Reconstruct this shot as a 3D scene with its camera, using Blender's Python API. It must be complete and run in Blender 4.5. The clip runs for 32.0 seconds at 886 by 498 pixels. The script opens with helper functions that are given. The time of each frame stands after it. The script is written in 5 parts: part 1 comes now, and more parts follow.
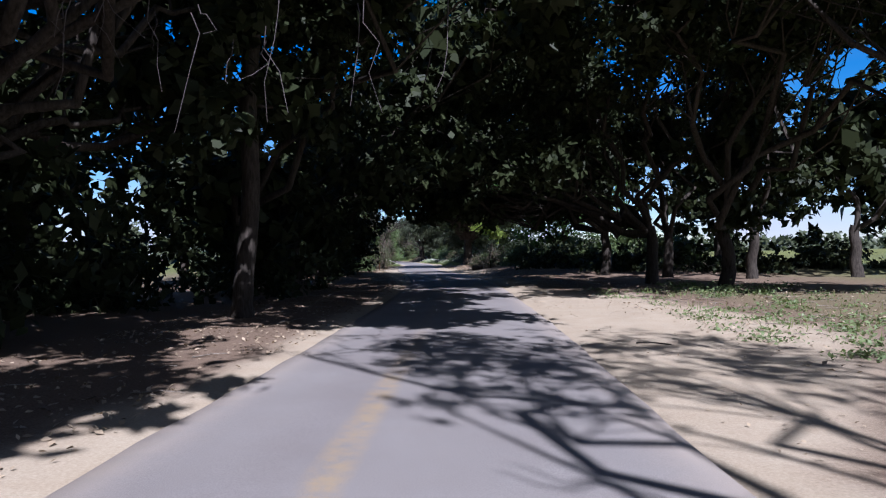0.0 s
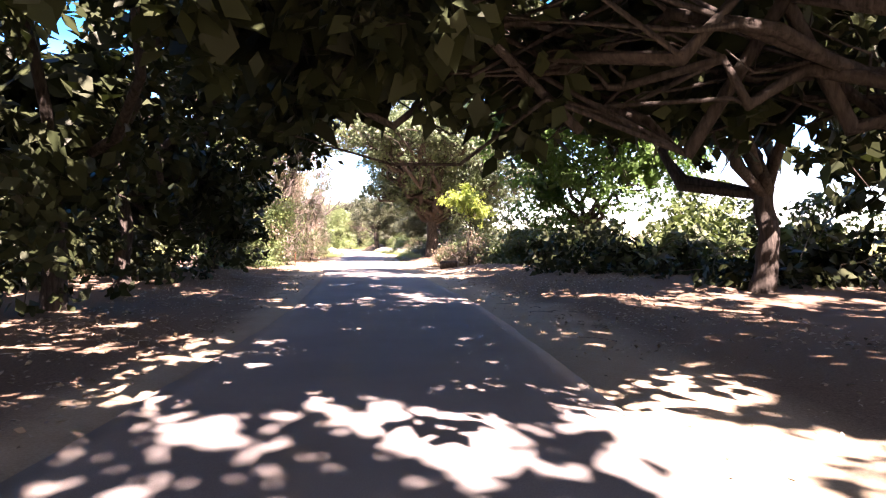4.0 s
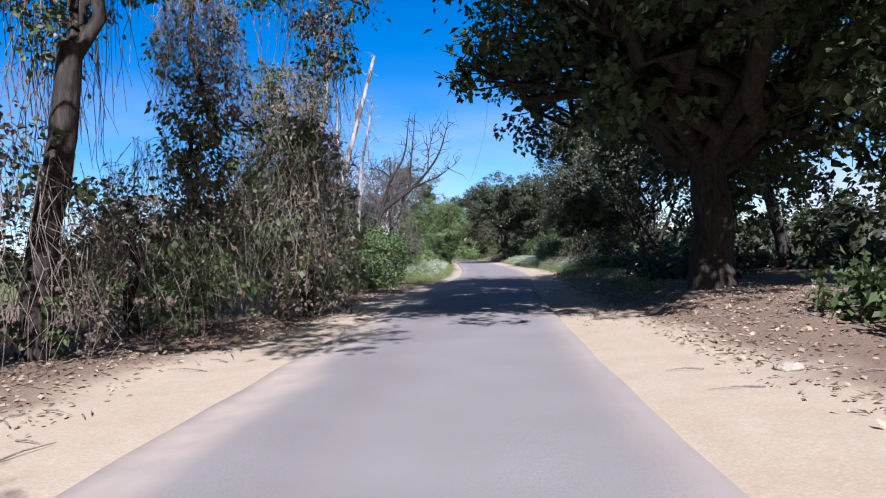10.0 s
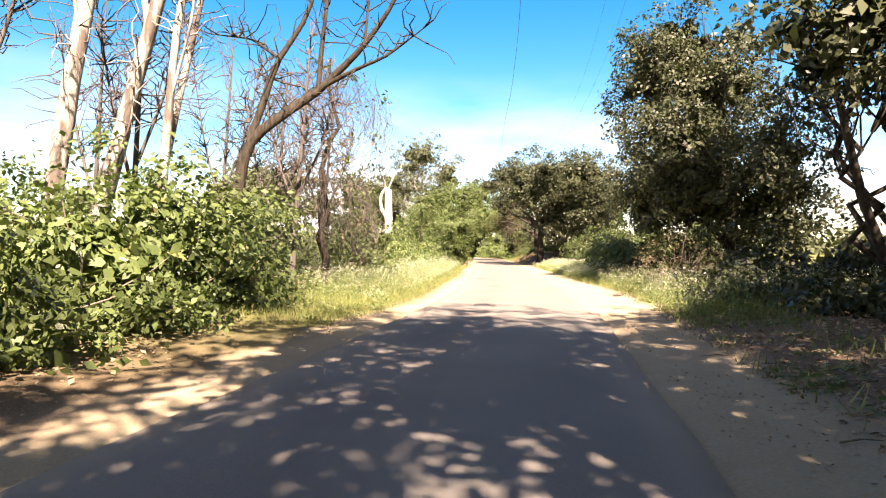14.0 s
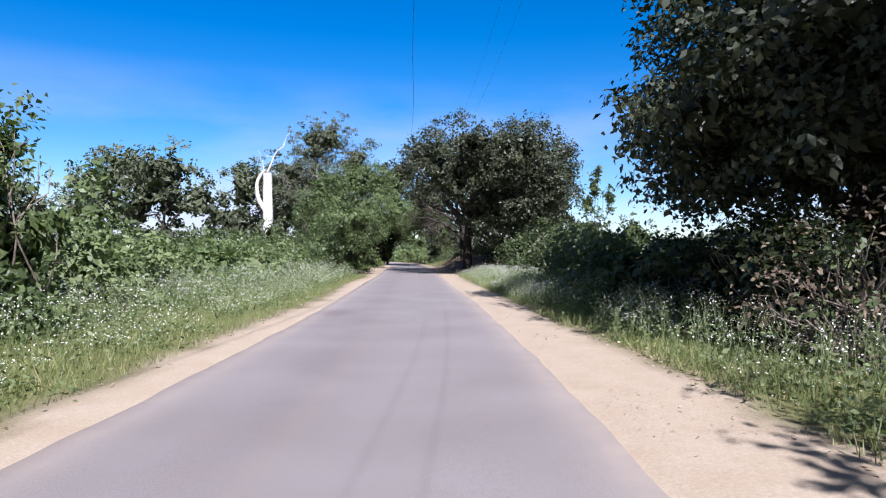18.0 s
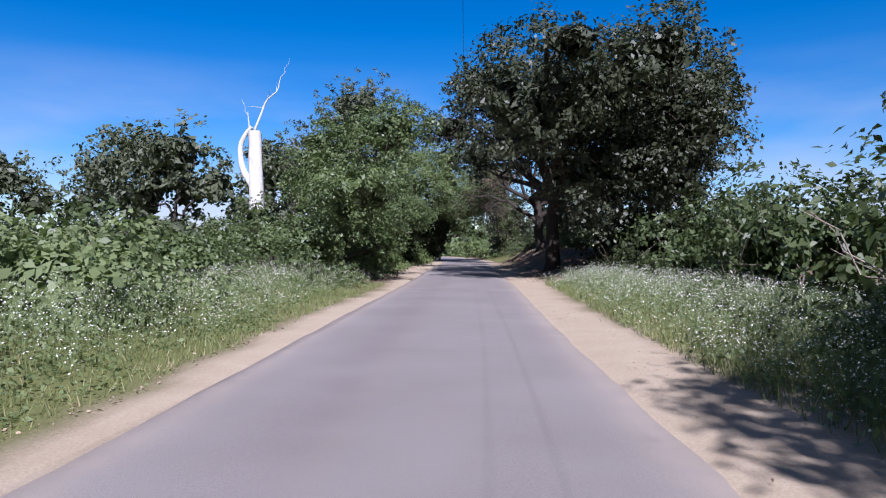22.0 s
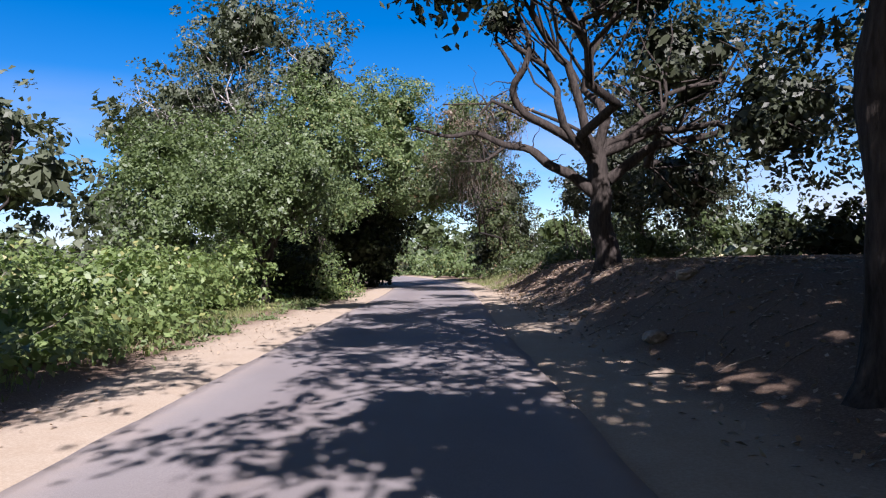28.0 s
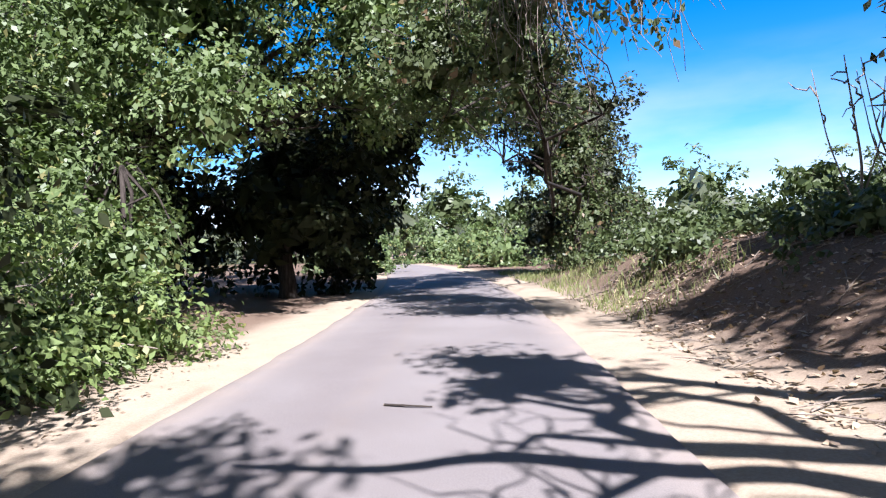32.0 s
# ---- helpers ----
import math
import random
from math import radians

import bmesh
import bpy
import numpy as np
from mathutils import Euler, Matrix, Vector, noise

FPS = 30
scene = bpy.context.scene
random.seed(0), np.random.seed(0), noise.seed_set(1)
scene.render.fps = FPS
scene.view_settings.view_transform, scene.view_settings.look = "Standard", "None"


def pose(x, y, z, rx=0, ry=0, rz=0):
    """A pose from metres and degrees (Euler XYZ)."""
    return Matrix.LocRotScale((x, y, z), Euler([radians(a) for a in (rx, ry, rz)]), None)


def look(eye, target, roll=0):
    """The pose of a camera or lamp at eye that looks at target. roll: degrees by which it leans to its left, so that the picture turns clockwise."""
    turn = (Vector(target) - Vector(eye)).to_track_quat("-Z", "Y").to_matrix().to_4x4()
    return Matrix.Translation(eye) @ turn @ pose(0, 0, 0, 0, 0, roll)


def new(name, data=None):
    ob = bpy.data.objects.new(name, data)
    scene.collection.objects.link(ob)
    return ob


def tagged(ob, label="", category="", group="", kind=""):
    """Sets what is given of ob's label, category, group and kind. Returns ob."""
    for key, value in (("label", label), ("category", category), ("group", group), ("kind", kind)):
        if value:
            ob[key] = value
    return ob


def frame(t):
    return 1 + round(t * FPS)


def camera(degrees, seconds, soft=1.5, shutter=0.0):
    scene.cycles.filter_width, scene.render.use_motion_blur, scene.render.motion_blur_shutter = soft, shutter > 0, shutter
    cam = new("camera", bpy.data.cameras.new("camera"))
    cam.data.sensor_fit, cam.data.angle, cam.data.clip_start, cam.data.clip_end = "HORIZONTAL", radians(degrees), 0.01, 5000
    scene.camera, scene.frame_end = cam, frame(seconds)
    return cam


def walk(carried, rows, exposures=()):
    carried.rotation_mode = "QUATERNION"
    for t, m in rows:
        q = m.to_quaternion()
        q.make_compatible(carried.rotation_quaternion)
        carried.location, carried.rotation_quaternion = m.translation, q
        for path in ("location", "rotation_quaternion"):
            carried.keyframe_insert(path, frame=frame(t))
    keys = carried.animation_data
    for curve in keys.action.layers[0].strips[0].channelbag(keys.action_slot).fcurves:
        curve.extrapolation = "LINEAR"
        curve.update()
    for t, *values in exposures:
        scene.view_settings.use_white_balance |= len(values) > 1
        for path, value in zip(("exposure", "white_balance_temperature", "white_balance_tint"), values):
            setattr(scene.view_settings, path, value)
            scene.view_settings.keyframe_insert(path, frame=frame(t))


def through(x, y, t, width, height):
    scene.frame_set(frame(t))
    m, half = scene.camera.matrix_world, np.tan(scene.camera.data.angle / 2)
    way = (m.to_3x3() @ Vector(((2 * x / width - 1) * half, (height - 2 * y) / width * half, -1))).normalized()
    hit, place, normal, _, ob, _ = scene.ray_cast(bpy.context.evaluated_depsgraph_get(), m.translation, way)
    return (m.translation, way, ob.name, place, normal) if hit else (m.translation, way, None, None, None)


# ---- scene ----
cam = camera(66.0, 32.0, 1.2)
PATH = [
    (0.0, pose(0.00, 0.00, 1.6, 90.57, 0.97, 0.00)),
    (0.5, pose(0.11, 3.24, 1.6, 90.38, 0.72, -0.92)),
    (1.0, pose(0.24, 6.39, 1.6, 90.11, -0.08, -1.58)),
    (1.5, pose(0.38, 9.34, 1.6, 89.89, -0.55, -1.91)),
    (2.0, pose(0.56, 12.16, 1.6, 89.66, -0.98, -2.10)),
    (2.5, pose(0.75, 14.99, 1.6, 89.63, -0.90, -2.91)),
    (4.5, pose(0.71, 30.54, 1.6, 89.58, 0.22, -2.95)),
    (5.0, pose(0.82, 34.83, 1.6, 90.01, -0.15, -1.27)),
    (5.5, pose(0.89, 39.10, 1.6, 90.40, -0.18, 0.84)),
    (6.0, pose(0.85, 43.25, 1.6, 90.79, 0.00, 3.20)),
    (6.5, pose(0.69, 47.21, 1.6, 91.07, 0.72, 4.88)),
    (7.0, pose(0.49, 51.01, 1.6, 91.08, 0.77, 5.94)),
    (7.5, pose(0.25, 54.64, 1.6, 90.95, 0.72, 6.74)),
    (8.0, pose(-0.05, 58.07, 1.6, 90.96, 0.81, 7.75)),
    (8.5, pose(-0.42, 61.39, 1.6, 90.87, 1.61, 9.04)),
    (9.0, pose(-0.82, 64.75, 1.6, 90.55, 1.84, 9.02)),
    (9.5, pose(-1.23, 68.21, 1.6, 90.49, 2.38, 8.52)),
    (10.0, pose(-1.64, 71.75, 1.6, 90.46, 2.67, 7.27)),
    (10.5, pose(-2.02, 75.24, 1.6, 90.44, 3.32, 5.38)),
    (11.0, pose(-2.30, 78.61, 1.6, 90.47, 4.16, 3.20)),
    (11.5, pose(-2.45, 81.83, 1.6, 90.59, 4.66, 0.62)),
    (12.0, pose(-2.47, 85.07, 1.6, 90.67, 1.46, -0.96)),
    (12.5, pose(-2.47, 88.28, 1.6, 90.37, -2.21, 3.00)),
    (13.0, pose(-2.54, 91.24, 1.6, 89.59, -2.16, 7.13)),
    (13.5, pose(-2.62, 93.95, 1.6, 89.75, -1.37, 9.35)),
    (14.0, pose(-2.68, 96.57, 1.6, 90.13, -0.58, 9.93)),
    (14.5, pose(-2.77, 99.08, 1.6, 90.54, 0.07, 9.60)),
    (16.5, pose(-2.97, 108.87, 1.6, 90.66, 0.67, 5.83)),
    (17.0, pose(-3.06, 111.53, 1.6, 90.68, 0.76, 5.04)),
    (17.5, pose(-3.17, 114.21, 1.6, 90.57, 0.20, 4.42)),
    (18.0, pose(-3.27, 116.94, 1.6, 90.50, -0.52, 3.92)),
    (18.5, pose(-3.33, 119.68, 1.6, 90.52, -0.98, 4.22)),
    (19.0, pose(-3.39, 122.50, 1.6, 90.34, -1.16, 4.93)),
    (19.5, pose(-3.48, 125.32, 1.6, 90.14, -1.20, 5.81)),
    (20.0, pose(-3.63, 128.15, 1.6, 90.00, -1.16, 6.71)),
    (20.5, pose(-3.96, 130.86, 1.6, 89.60, -0.75, 7.39)),
    (21.0, pose(-4.36, 133.47, 1.6, 89.81, -1.05, 8.00)),
    (21.5, pose(-4.81, 136.03, 1.6, 89.87, -0.82, 8.58)),
    (22.0, pose(-5.29, 138.56, 1.6, 89.90, 0.13, 9.08)),
    (22.5, pose(-5.69, 141.20, 1.6, 89.92, 1.23, 8.95)),
    (23.0, pose(-5.92, 143.97, 1.6, 89.93, 2.25, 8.23)),
    (23.5, pose(-5.99, 146.84, 1.6, 89.94, 2.09, 7.21)),
    (24.0, pose(-6.17, 149.69, 1.6, 89.95, 1.55, 6.72)),
    (24.5, pose(-6.49, 152.42, 1.6, 89.96, 0.21, 6.72)),
    (25.0, pose(-6.80, 155.06, 1.6, 89.21, 0.79, 7.14)),
    (25.5, pose(-7.11, 157.53, 1.6, 88.36, 0.94, 7.55)),
    (27.5, pose(-8.45, 168.57, 1.6, 91.44, 1.96, 7.36)),
    (28.0, pose(-8.81, 171.63, 1.6, 91.17, 1.51, 7.05)),
    (28.5, pose(-9.19, 174.71, 1.6, 90.82, 0.93, 7.40)),
    (29.0, pose(-9.56, 177.75, 1.6, 90.36, 0.87, 9.00)),
    (29.5, pose(-9.93, 180.67, 1.6, 89.67, 1.12, 10.23)),
    (30.0, pose(-10.30, 183.55, 1.6, 89.15, 1.36, 9.97)),
    (30.5, pose(-10.67, 186.38, 1.6, 89.52, 2.63, 9.56)),
    (31.0, pose(-11.05, 189.17, 1.6, 89.89, 3.14, 9.64)),
    (31.5, pose(-11.42, 191.98, 1.6, 89.94, 3.23, 9.77)),
    (32.0, pose(-11.75, 194.91, 1.6, 89.83, 2.74, 9.35)),
]
EXPOSURE = [(0.0, 0.92, 5230, 24), (1.0, 0.96, 5230, 24), (2.0, 1.5, 5230, 28), (4.5, 3.85, 7300, 45), (5.0, 3.85, 7300, 45), (6.0, 4.0, 7450, 42), (7.0, 3.55, 7400, 40), (8.0, 2.87, 7050, 39), (9.0, 1.55, 5750, 22), (10.0, 1.1, 5430, 24), (11.0, 0.93, 5600, 24), (12.0, 1.78, 7100, 24), (13.0, 2.2, 9000, 24), (14.0, 2.42, 8550, 26), (14.5, 2.42, 8550, 26), (16.5, 1.34, 5900, 26), (17.0, 1.26, 5800, 26), (18.0, 1.12, 5570, 26), (19.0, 0.92, 5480, 26), (22.0, 0.8, 5430, 30), (24.0, 0.75, 5190, 34), (25.0, 0.73, 5190, 34), (28.0, 1.16, 5790, 30), (30.0, 1.8, 6560, 26), (31.0, 1.78, 6250, 25), (32.0, 1.7, 5650, 25)]
walk(cam, PATH, EXPOSURE)

# ---------------------------------------------------------------- light
SUN_EL, SUN_X, SUN_Y = radians(43), 0.30, -0.95      # the sun stands behind and to the right of the walk
world = bpy.data.worlds.new("sky")
scene.world = world
world.use_nodes = True
wn = world.node_tree.nodes
sky = wn.new("ShaderNodeTexSky")
sky.sky_type, sky.sun_disc = "NISHITA", False
sky.sun_elevation, sky.sun_rotation = SUN_EL, math.atan2(SUN_X, SUN_Y)
sky.air_density, sky.dust_density, sky.ozone_density = 1.0, 0.0, 3.0
deep = wn.new("ShaderNodeHueSaturation")
deep.inputs["Saturation"].default_value = 1.5
world.node_tree.links.new(sky.outputs[0], deep.inputs["Color"])
wl = world.node_tree.links
wc = wn.new("ShaderNodeTexCoord")
ws = wn.new("ShaderNodeSeparateXYZ")
wl.new(wc.outputs["Generated"], ws.inputs[0])
low = wn.new("ShaderNodeValToRGB")
low.color_ramp.elements[0].position, low.color_ramp.elements[0].color = 0.03, (0.9, 0.9, 0.9, 1)
low.color_ramp.elements[1].position, low.color_ramp.elements[1].color = 0.26, (0, 0, 0, 1)
wl.new(ws.outputs[2], low.inputs[0])
wm = wn.new("ShaderNodeMapping")
wm.inputs["Scale"].default_value = (1.0, 1.0, 3.5)
wl.new(wc.outputs["Generated"], wm.inputs[0])
wz = wn.new("ShaderNodeTexNoise")
wz.inputs["Scale"].default_value, wz.inputs["Detail"].default_value = 2.6, 6
wl.new(wm.outputs[0], wz.inputs["Vector"])
puff = wn.new("ShaderNodeValToRGB")
puff.color_ramp.elements[0].position, puff.color_ramp.elements[1].position = 0.42, 0.66
wl.new(wz.outputs[0], puff.inputs[0])
thin = wn.new("ShaderNodeMath")
thin.operation = "MULTIPLY"
wl.new(low.outputs[0], thin.inputs[0])
wl.new(puff.outputs[0], thin.inputs[1])
cloud = wn.new("ShaderNodeMix")
cloud.data_type = "RGBA"
wl.new(thin.outputs[0], cloud.inputs[0])
pale_half = wn.new("ShaderNodeHueSaturation")       # unseen half of the sky where the sun stands, made paler so shade is less blue
pale_half.inputs["Saturation"].default_value, pale_half.inputs["Value"].default_value = 0.45, 0.5
wl.new(sky.outputs[0], pale_half.inputs["Color"])
sunward = wn.new("ShaderNodeVectorMath")
sunward.operation = "DOT_PRODUCT"
wl.new(wc.outputs["Generated"], sunward.inputs[0])
sunward.inputs[1].default_value = Vector((SUN_X, SUN_Y, math.tan(SUN_EL))).normalized()
side = wn.new("ShaderNodeValToRGB")
side.color_ramp.interpolation = "EASE"
side.color_ramp.elements[0].position, side.color_ramp.elements[0].color = 0.0, (0, 0, 0, 1)
side.color_ramp.elements[1].position, side.color_ramp.elements[1].color = 0.6, (1, 1, 1, 1)
wl.new(sunward.outputs["Value"], side.inputs[0])
sky_halves = wn.new("ShaderNodeMix")
sky_halves.data_type = "RGBA"
wl.new(side.outputs[0], sky_halves.inputs[0])
wl.new(deep.outputs[0], sky_halves.inputs[6])
wl.new(pale_half.outputs[0], sky_halves.inputs[7])
wl.new(sky_halves.outputs[2], cloud.inputs[6])
cloud.inputs[7].default_value = (6.4, 6.6, 7.0, 1)
wl.new(cloud.outputs[2], wn["Background"].inputs[0])
wn["Background"].inputs[1].default_value = 0.058
sun = new("sun", bpy.data.lights.new("sun", "SUN"))
sun.data.energy, sun.data.angle, sun.data.color = 5.0, radians(0.53), (1.0, 0.95, 0.87)
sun.matrix_world = look((SUN_X * 50, SUN_Y * 50, 80), (0, 0, 80 - 50 * math.tan(SUN_EL)))

# ---------------------------------------------------------------- materials


def mat(name, rough=0.8, spec=0.3):
    m = bpy.data.materials.new(name)
    m.use_nodes = True
    b = m.node_tree.nodes["Principled BSDF"]
    b.inputs["Roughness"].default_value = rough
    b.inputs["Specular IOR Level"].default_value = spec
    return m, m.node_tree.nodes, m.node_tree.links, b


def noise_tex(n, l, scale, detail=4, vec=None, rough=0.55):
    t = n.new("ShaderNodeTexNoise")
    t.inputs["Scale"].default_value, t.inputs["Detail"].default_value = scale, detail
    t.inputs["Roughness"].default_value = rough
    if vec is None:
        vec = n.new("ShaderNodeTexCoord").outputs["Object"]
    l.new(vec, t.inputs["Vector"])
    return t.outputs["Fac"]


def ramp(n, l, fac, stops):
    r = n.new("ShaderNodeValToRGB")
    while len(r.color_ramp.elements) < len(stops):
        r.color_ramp.elements.new(0.5)
    for e, (p, c) in zip(r.color_ramp.elements, stops):
        e.position, e.color = p, (*c, 1)
    l.new(fac, r.inputs[0])
    return r.outputs[0]


def blend(n, l, fac, a, b, mode="MIX"):
    m = n.new("ShaderNodeMix")
    m.data_type, m.blend_type = "RGBA", mode
    for sock, v in ((m.inputs[0], fac), (m.inputs[6], a), (m.inputs[7], b)):
        if isinstance(v, (int, float)):
            sock.default_value = v
        elif isinstance(v, tuple):
            sock.default_value = (*v, 1)
        else:
            l.new(v, sock)
    return m.outputs[2]


def bump(n, l, b, fac, strength, dist):
    k = n.new("ShaderNodeBump")
    k.inputs["Strength"].default_value, k.inputs["Distance"].default_value = strength, dist
    l.new(fac, k.inputs["Height"])
    l.new(k.outputs[0], b.inputs["Normal"])


def leaf_mat(name, dark, light, through=0.35, odd=None, gloss=0.35):
    """Leaves: colour varies from leaf to leaf and over metres; some light passes through."""
    m, n, l, b = mat(name, 0.5, gloss)
    g = n.new("ShaderNodeNewGeometry").outputs["Random Per Island"]
    dark, light = tuple(0.55 * a + 0.38 * b for a, b in zip(dark, light)), tuple(0.9 * b for b in light)
    stops = [(0.0, dark), (0.75, light)] + ([(0.93, light), (0.97, odd)] if odd else [])
    c = ramp(n, l, g, stops)
    big = noise_tex(n, l, 0.7, 2)
    c = blend(n, l, big, c, blend(n, l, 1.0, c, (1.3, 1.25, 1.05), "MULTIPLY"))
    l.new(c, b.inputs["Base Color"])
    t = n.new("ShaderNodeBsdfTranslucent")
    l.new(blend(n, l, 1.0, c, (1.15, 1.3, 0.7), "MULTIPLY"), t.inputs[0])
    mx = n.new("ShaderNodeMixShader")
    mx.inputs[0].default_value = through
    l.new(b.outputs[0], mx.inputs[1])
    l.new(t.outputs[0], mx.inputs[2])
    l.new(mx.outputs[0], n["Material Output"].inputs[0])
    return m


def bark_mat(name, dark, light, scale=5.0, peel=None):
    m, n, l, b = mat(name, 0.9, 0.15)
    co = n.new("ShaderNodeTexCoord").outputs["Object"]
    mp = n.new("ShaderNodeMapping")
    mp.inputs["Scale"].default_value = (1, 1, 0.22)
    l.new(co, mp.inputs[0])
    f = noise_tex(n, l, scale * 2.5, 6, mp.outputs[0], 0.65)
    c = ramp(n, l, f, [(0.3, dark), (0.68, light)])
    c = blend(n, l, noise_tex(n, l, 1.3, 3, co), c, blend(n, l, 1.0, c, (0.65, 0.68, 0.62), "MULTIPLY"))
    if peel:
        strip = noise_tex(n, l, scale * 1.1, 4, mp.outputs[0], 0.55)
        c = blend(n, l, ramp(n, l, strip, [(0.5, (0, 0, 0)), (0.58, (1, 1, 1))]), c, blend(n, l, f, peel, tuple(2.2 * k for k in peel)))
    l.new(c, b.inputs["Base Color"])
    bump(n, l, b, f, 0.9, 0.04)
    return m


OAK_LEAF = leaf_mat("oak_leaf", (0.016, 0.024, 0.013), (0.056, 0.068, 0.038), 0.15, None, 0.4)
# near-black copy of the green leaves: deep shade is put into the colour
SHADED_LEAF = leaf_mat("shaded_leaf", (0.010, 0.016, 0.007), (0.028, 0.036, 0.016), 0.10, None, 0.12)
GREEN_LEAF = leaf_mat("green_leaf", (0.024, 0.042, 0.015), (0.08, 0.112, 0.042), 0.25, None, 0.45)
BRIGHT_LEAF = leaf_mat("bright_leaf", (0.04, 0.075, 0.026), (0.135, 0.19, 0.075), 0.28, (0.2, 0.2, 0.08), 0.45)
IVY_LEAF = leaf_mat("ivy_leaf", (0.055, 0.10, 0.03), (0.17, 0.235, 0.08), 0.28, (0.26, 0.26, 0.1), 0.45)
FRESH_LEAF = leaf_mat("fresh_leaf", (0.028, 0.055, 0.018), (0.11, 0.155, 0.058), 0.25, None, 0.5)
GREAT_LEAF = leaf_mat("great_oak_leaf", (0.02, 0.036, 0.017), (0.076, 0.108, 0.052), 0.25, None, 0.5)
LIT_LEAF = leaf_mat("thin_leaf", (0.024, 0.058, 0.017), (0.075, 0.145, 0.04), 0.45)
YELLOW_LEAF = leaf_mat("yellow_leaf", (0.13, 0.19, 0.045), (0.29, 0.36, 0.09), 0.4)
GREY_LEAF = leaf_mat("grey_green_leaf", (0.035, 0.048, 0.028), (0.10, 0.12, 0.075), 0.2)
VINE_LEAF = leaf_mat("vine_leaf", (0.03, 0.05, 0.018), (0.085, 0.112, 0.046), 0.25, (0.17, 0.12, 0.07))
DRY_LEAF = leaf_mat("dry_leaf", (0.06, 0.047, 0.034), (0.19, 0.15, 0.11), 0.2)
LITTER = leaf_mat("litter_leaf", (0.09, 0.06, 0.04), (0.36, 0.29, 0.21), 0.05)
GRASS = leaf_mat("grass_blade", (0.07, 0.10, 0.03), (0.2, 0.23, 0.09), 0.3, (0.38, 0.34, 0.2))
WEED = leaf_mat("weed_leaf", (0.065, 0.10, 0.04), (0.17, 0.22, 0.10), 0.3)
PETAL = leaf_mat("white_petal", (0.7, 0.7, 0.72), (0.88, 0.88, 0.9), 0.25)
BARK = bark_mat("oak_bark", (0.018, 0.015, 0.012), (0.085, 0.07, 0.058))
PALE_BARK = bark_mat("pale_bark", (0.19, 0.175, 0.16), (0.56, 0.53, 0.5), 3.0, (0.08, 0.066, 0.058))
WHITE_BARK = bark_mat("bleached_wood", (0.5, 0.48, 0.45), (0.8, 0.78, 0.75), 3.0)
TWIG = bark_mat("dry_twig", (0.14, 0.11, 0.085), (0.40, 0.34, 0.28), 8.0)
GREY_TWIG = bark_mat("grey_twig", (0.06, 0.05, 0.05), (0.19, 0.165, 0.16), 8.0)
RUST = bark_mat("rusty_iron", (0.10, 0.045, 0.025), (0.26, 0.13, 0.07), 20.0)
STONE = bark_mat("pale_stone", (0.25, 0.21, 0.16), (0.5, 0.43, 0.34), 4.0)
CABLE, _, _, cb = mat("cable_black", 0.5)
cb.inputs["Base Color"].default_value = (0.02, 0.02, 0.02, 1)

ASPHALT, n, l, b = mat("old_asphalt", 0.85, 0.25)
co = n.new("ShaderNodeTexCoord").outputs["Object"]
grain = noise_tex(n, l, 90, 5, co, 0.7)
c = ramp(n, l, grain, [(0.25, (0.145, 0.134, 0.123)), (0.75, (0.28, 0.261, 0.241))])
wide = noise_tex(n, l, 0.5, 5, co, 0.6)
c = blend(n, l, ramp(n, l, wide, [(0.35, (0, 0, 0)), (0.7, (0.8, 0.8, 0.8))]), c, blend(n, l, 1.0, c, (0.78, 0.76, 0.76), "MULTIPLY"))
att = n.new("ShaderNodeAttribute")
att.attribute_name = "lane"
sep = n.new("ShaderNodeSeparateColor")
l.new(att.outputs["Color"], sep.inputs[0])
wear = n.new("ShaderNodeMath")
wear.operation = "MULTIPLY"
l.new(sep.outputs[0], wear.inputs[0])
l.new(ramp(n, l, noise_tex(n, l, 3.5, 6, co, 0.7), [(0.36, (0, 0, 0)), (0.6, (1, 1, 1))]), wear.inputs[1])
c = blend(n, l, wear.outputs[0], c, (0.40, 0.27, 0.09))
dust = n.new("ShaderNodeMath")
dust.operation = "MULTIPLY"
l.new(sep.outputs[1], dust.inputs[0])
l.new(ramp(n, l, noise_tex(n, l, 2.0, 5, co, 0.5), [(0.2, (0.3, 0.3, 0.3)), (0.8, (0.85, 0.85, 0.85))]), dust.inputs[1])
c = blend(n, l, dust.outputs[0], c, (0.40, 0.33, 0.25))
track = n.new("ShaderNodeMath")
track.operation = "MULTIPLY"
l.new(sep.outputs[2], track.inputs[0])
l.new(noise_tex(n, l, 0.9, 4, co), track.inputs[1])
c = blend(n, l, track.outputs[0], c, blend(n, l, 1.0, c, (0.86, 0.84, 0.85), "MULTIPLY"))
l.new(c, b.inputs["Base Color"])
bump(n, l, b, grain, 0.35, 0.01)

SOIL, n, l, b = mat("soil", 0.95, 0.1)
co = n.new("ShaderNodeTexCoord").outputs["Object"]
fine = noise_tex(n, l, 35, 6, co, 0.7)
mid = noise_tex(n, l, 1.6, 5, co, 0.6)
sand = ramp(n, l, fine, [(0.3, (0.34, 0.284, 0.2)), (0.7, (0.475, 0.413, 0.308))])
sand = blend(n, l, mid, sand, blend(n, l, 1.0, sand, (0.78, 0.71, 0.64), "MULTIPLY"))
duff = ramp(n, l, fine, [(0.3, (0.085, 0.058, 0.038)), (0.6, (0.2, 0.145, 0.10)), (0.75, (0.36, 0.29, 0.21))])
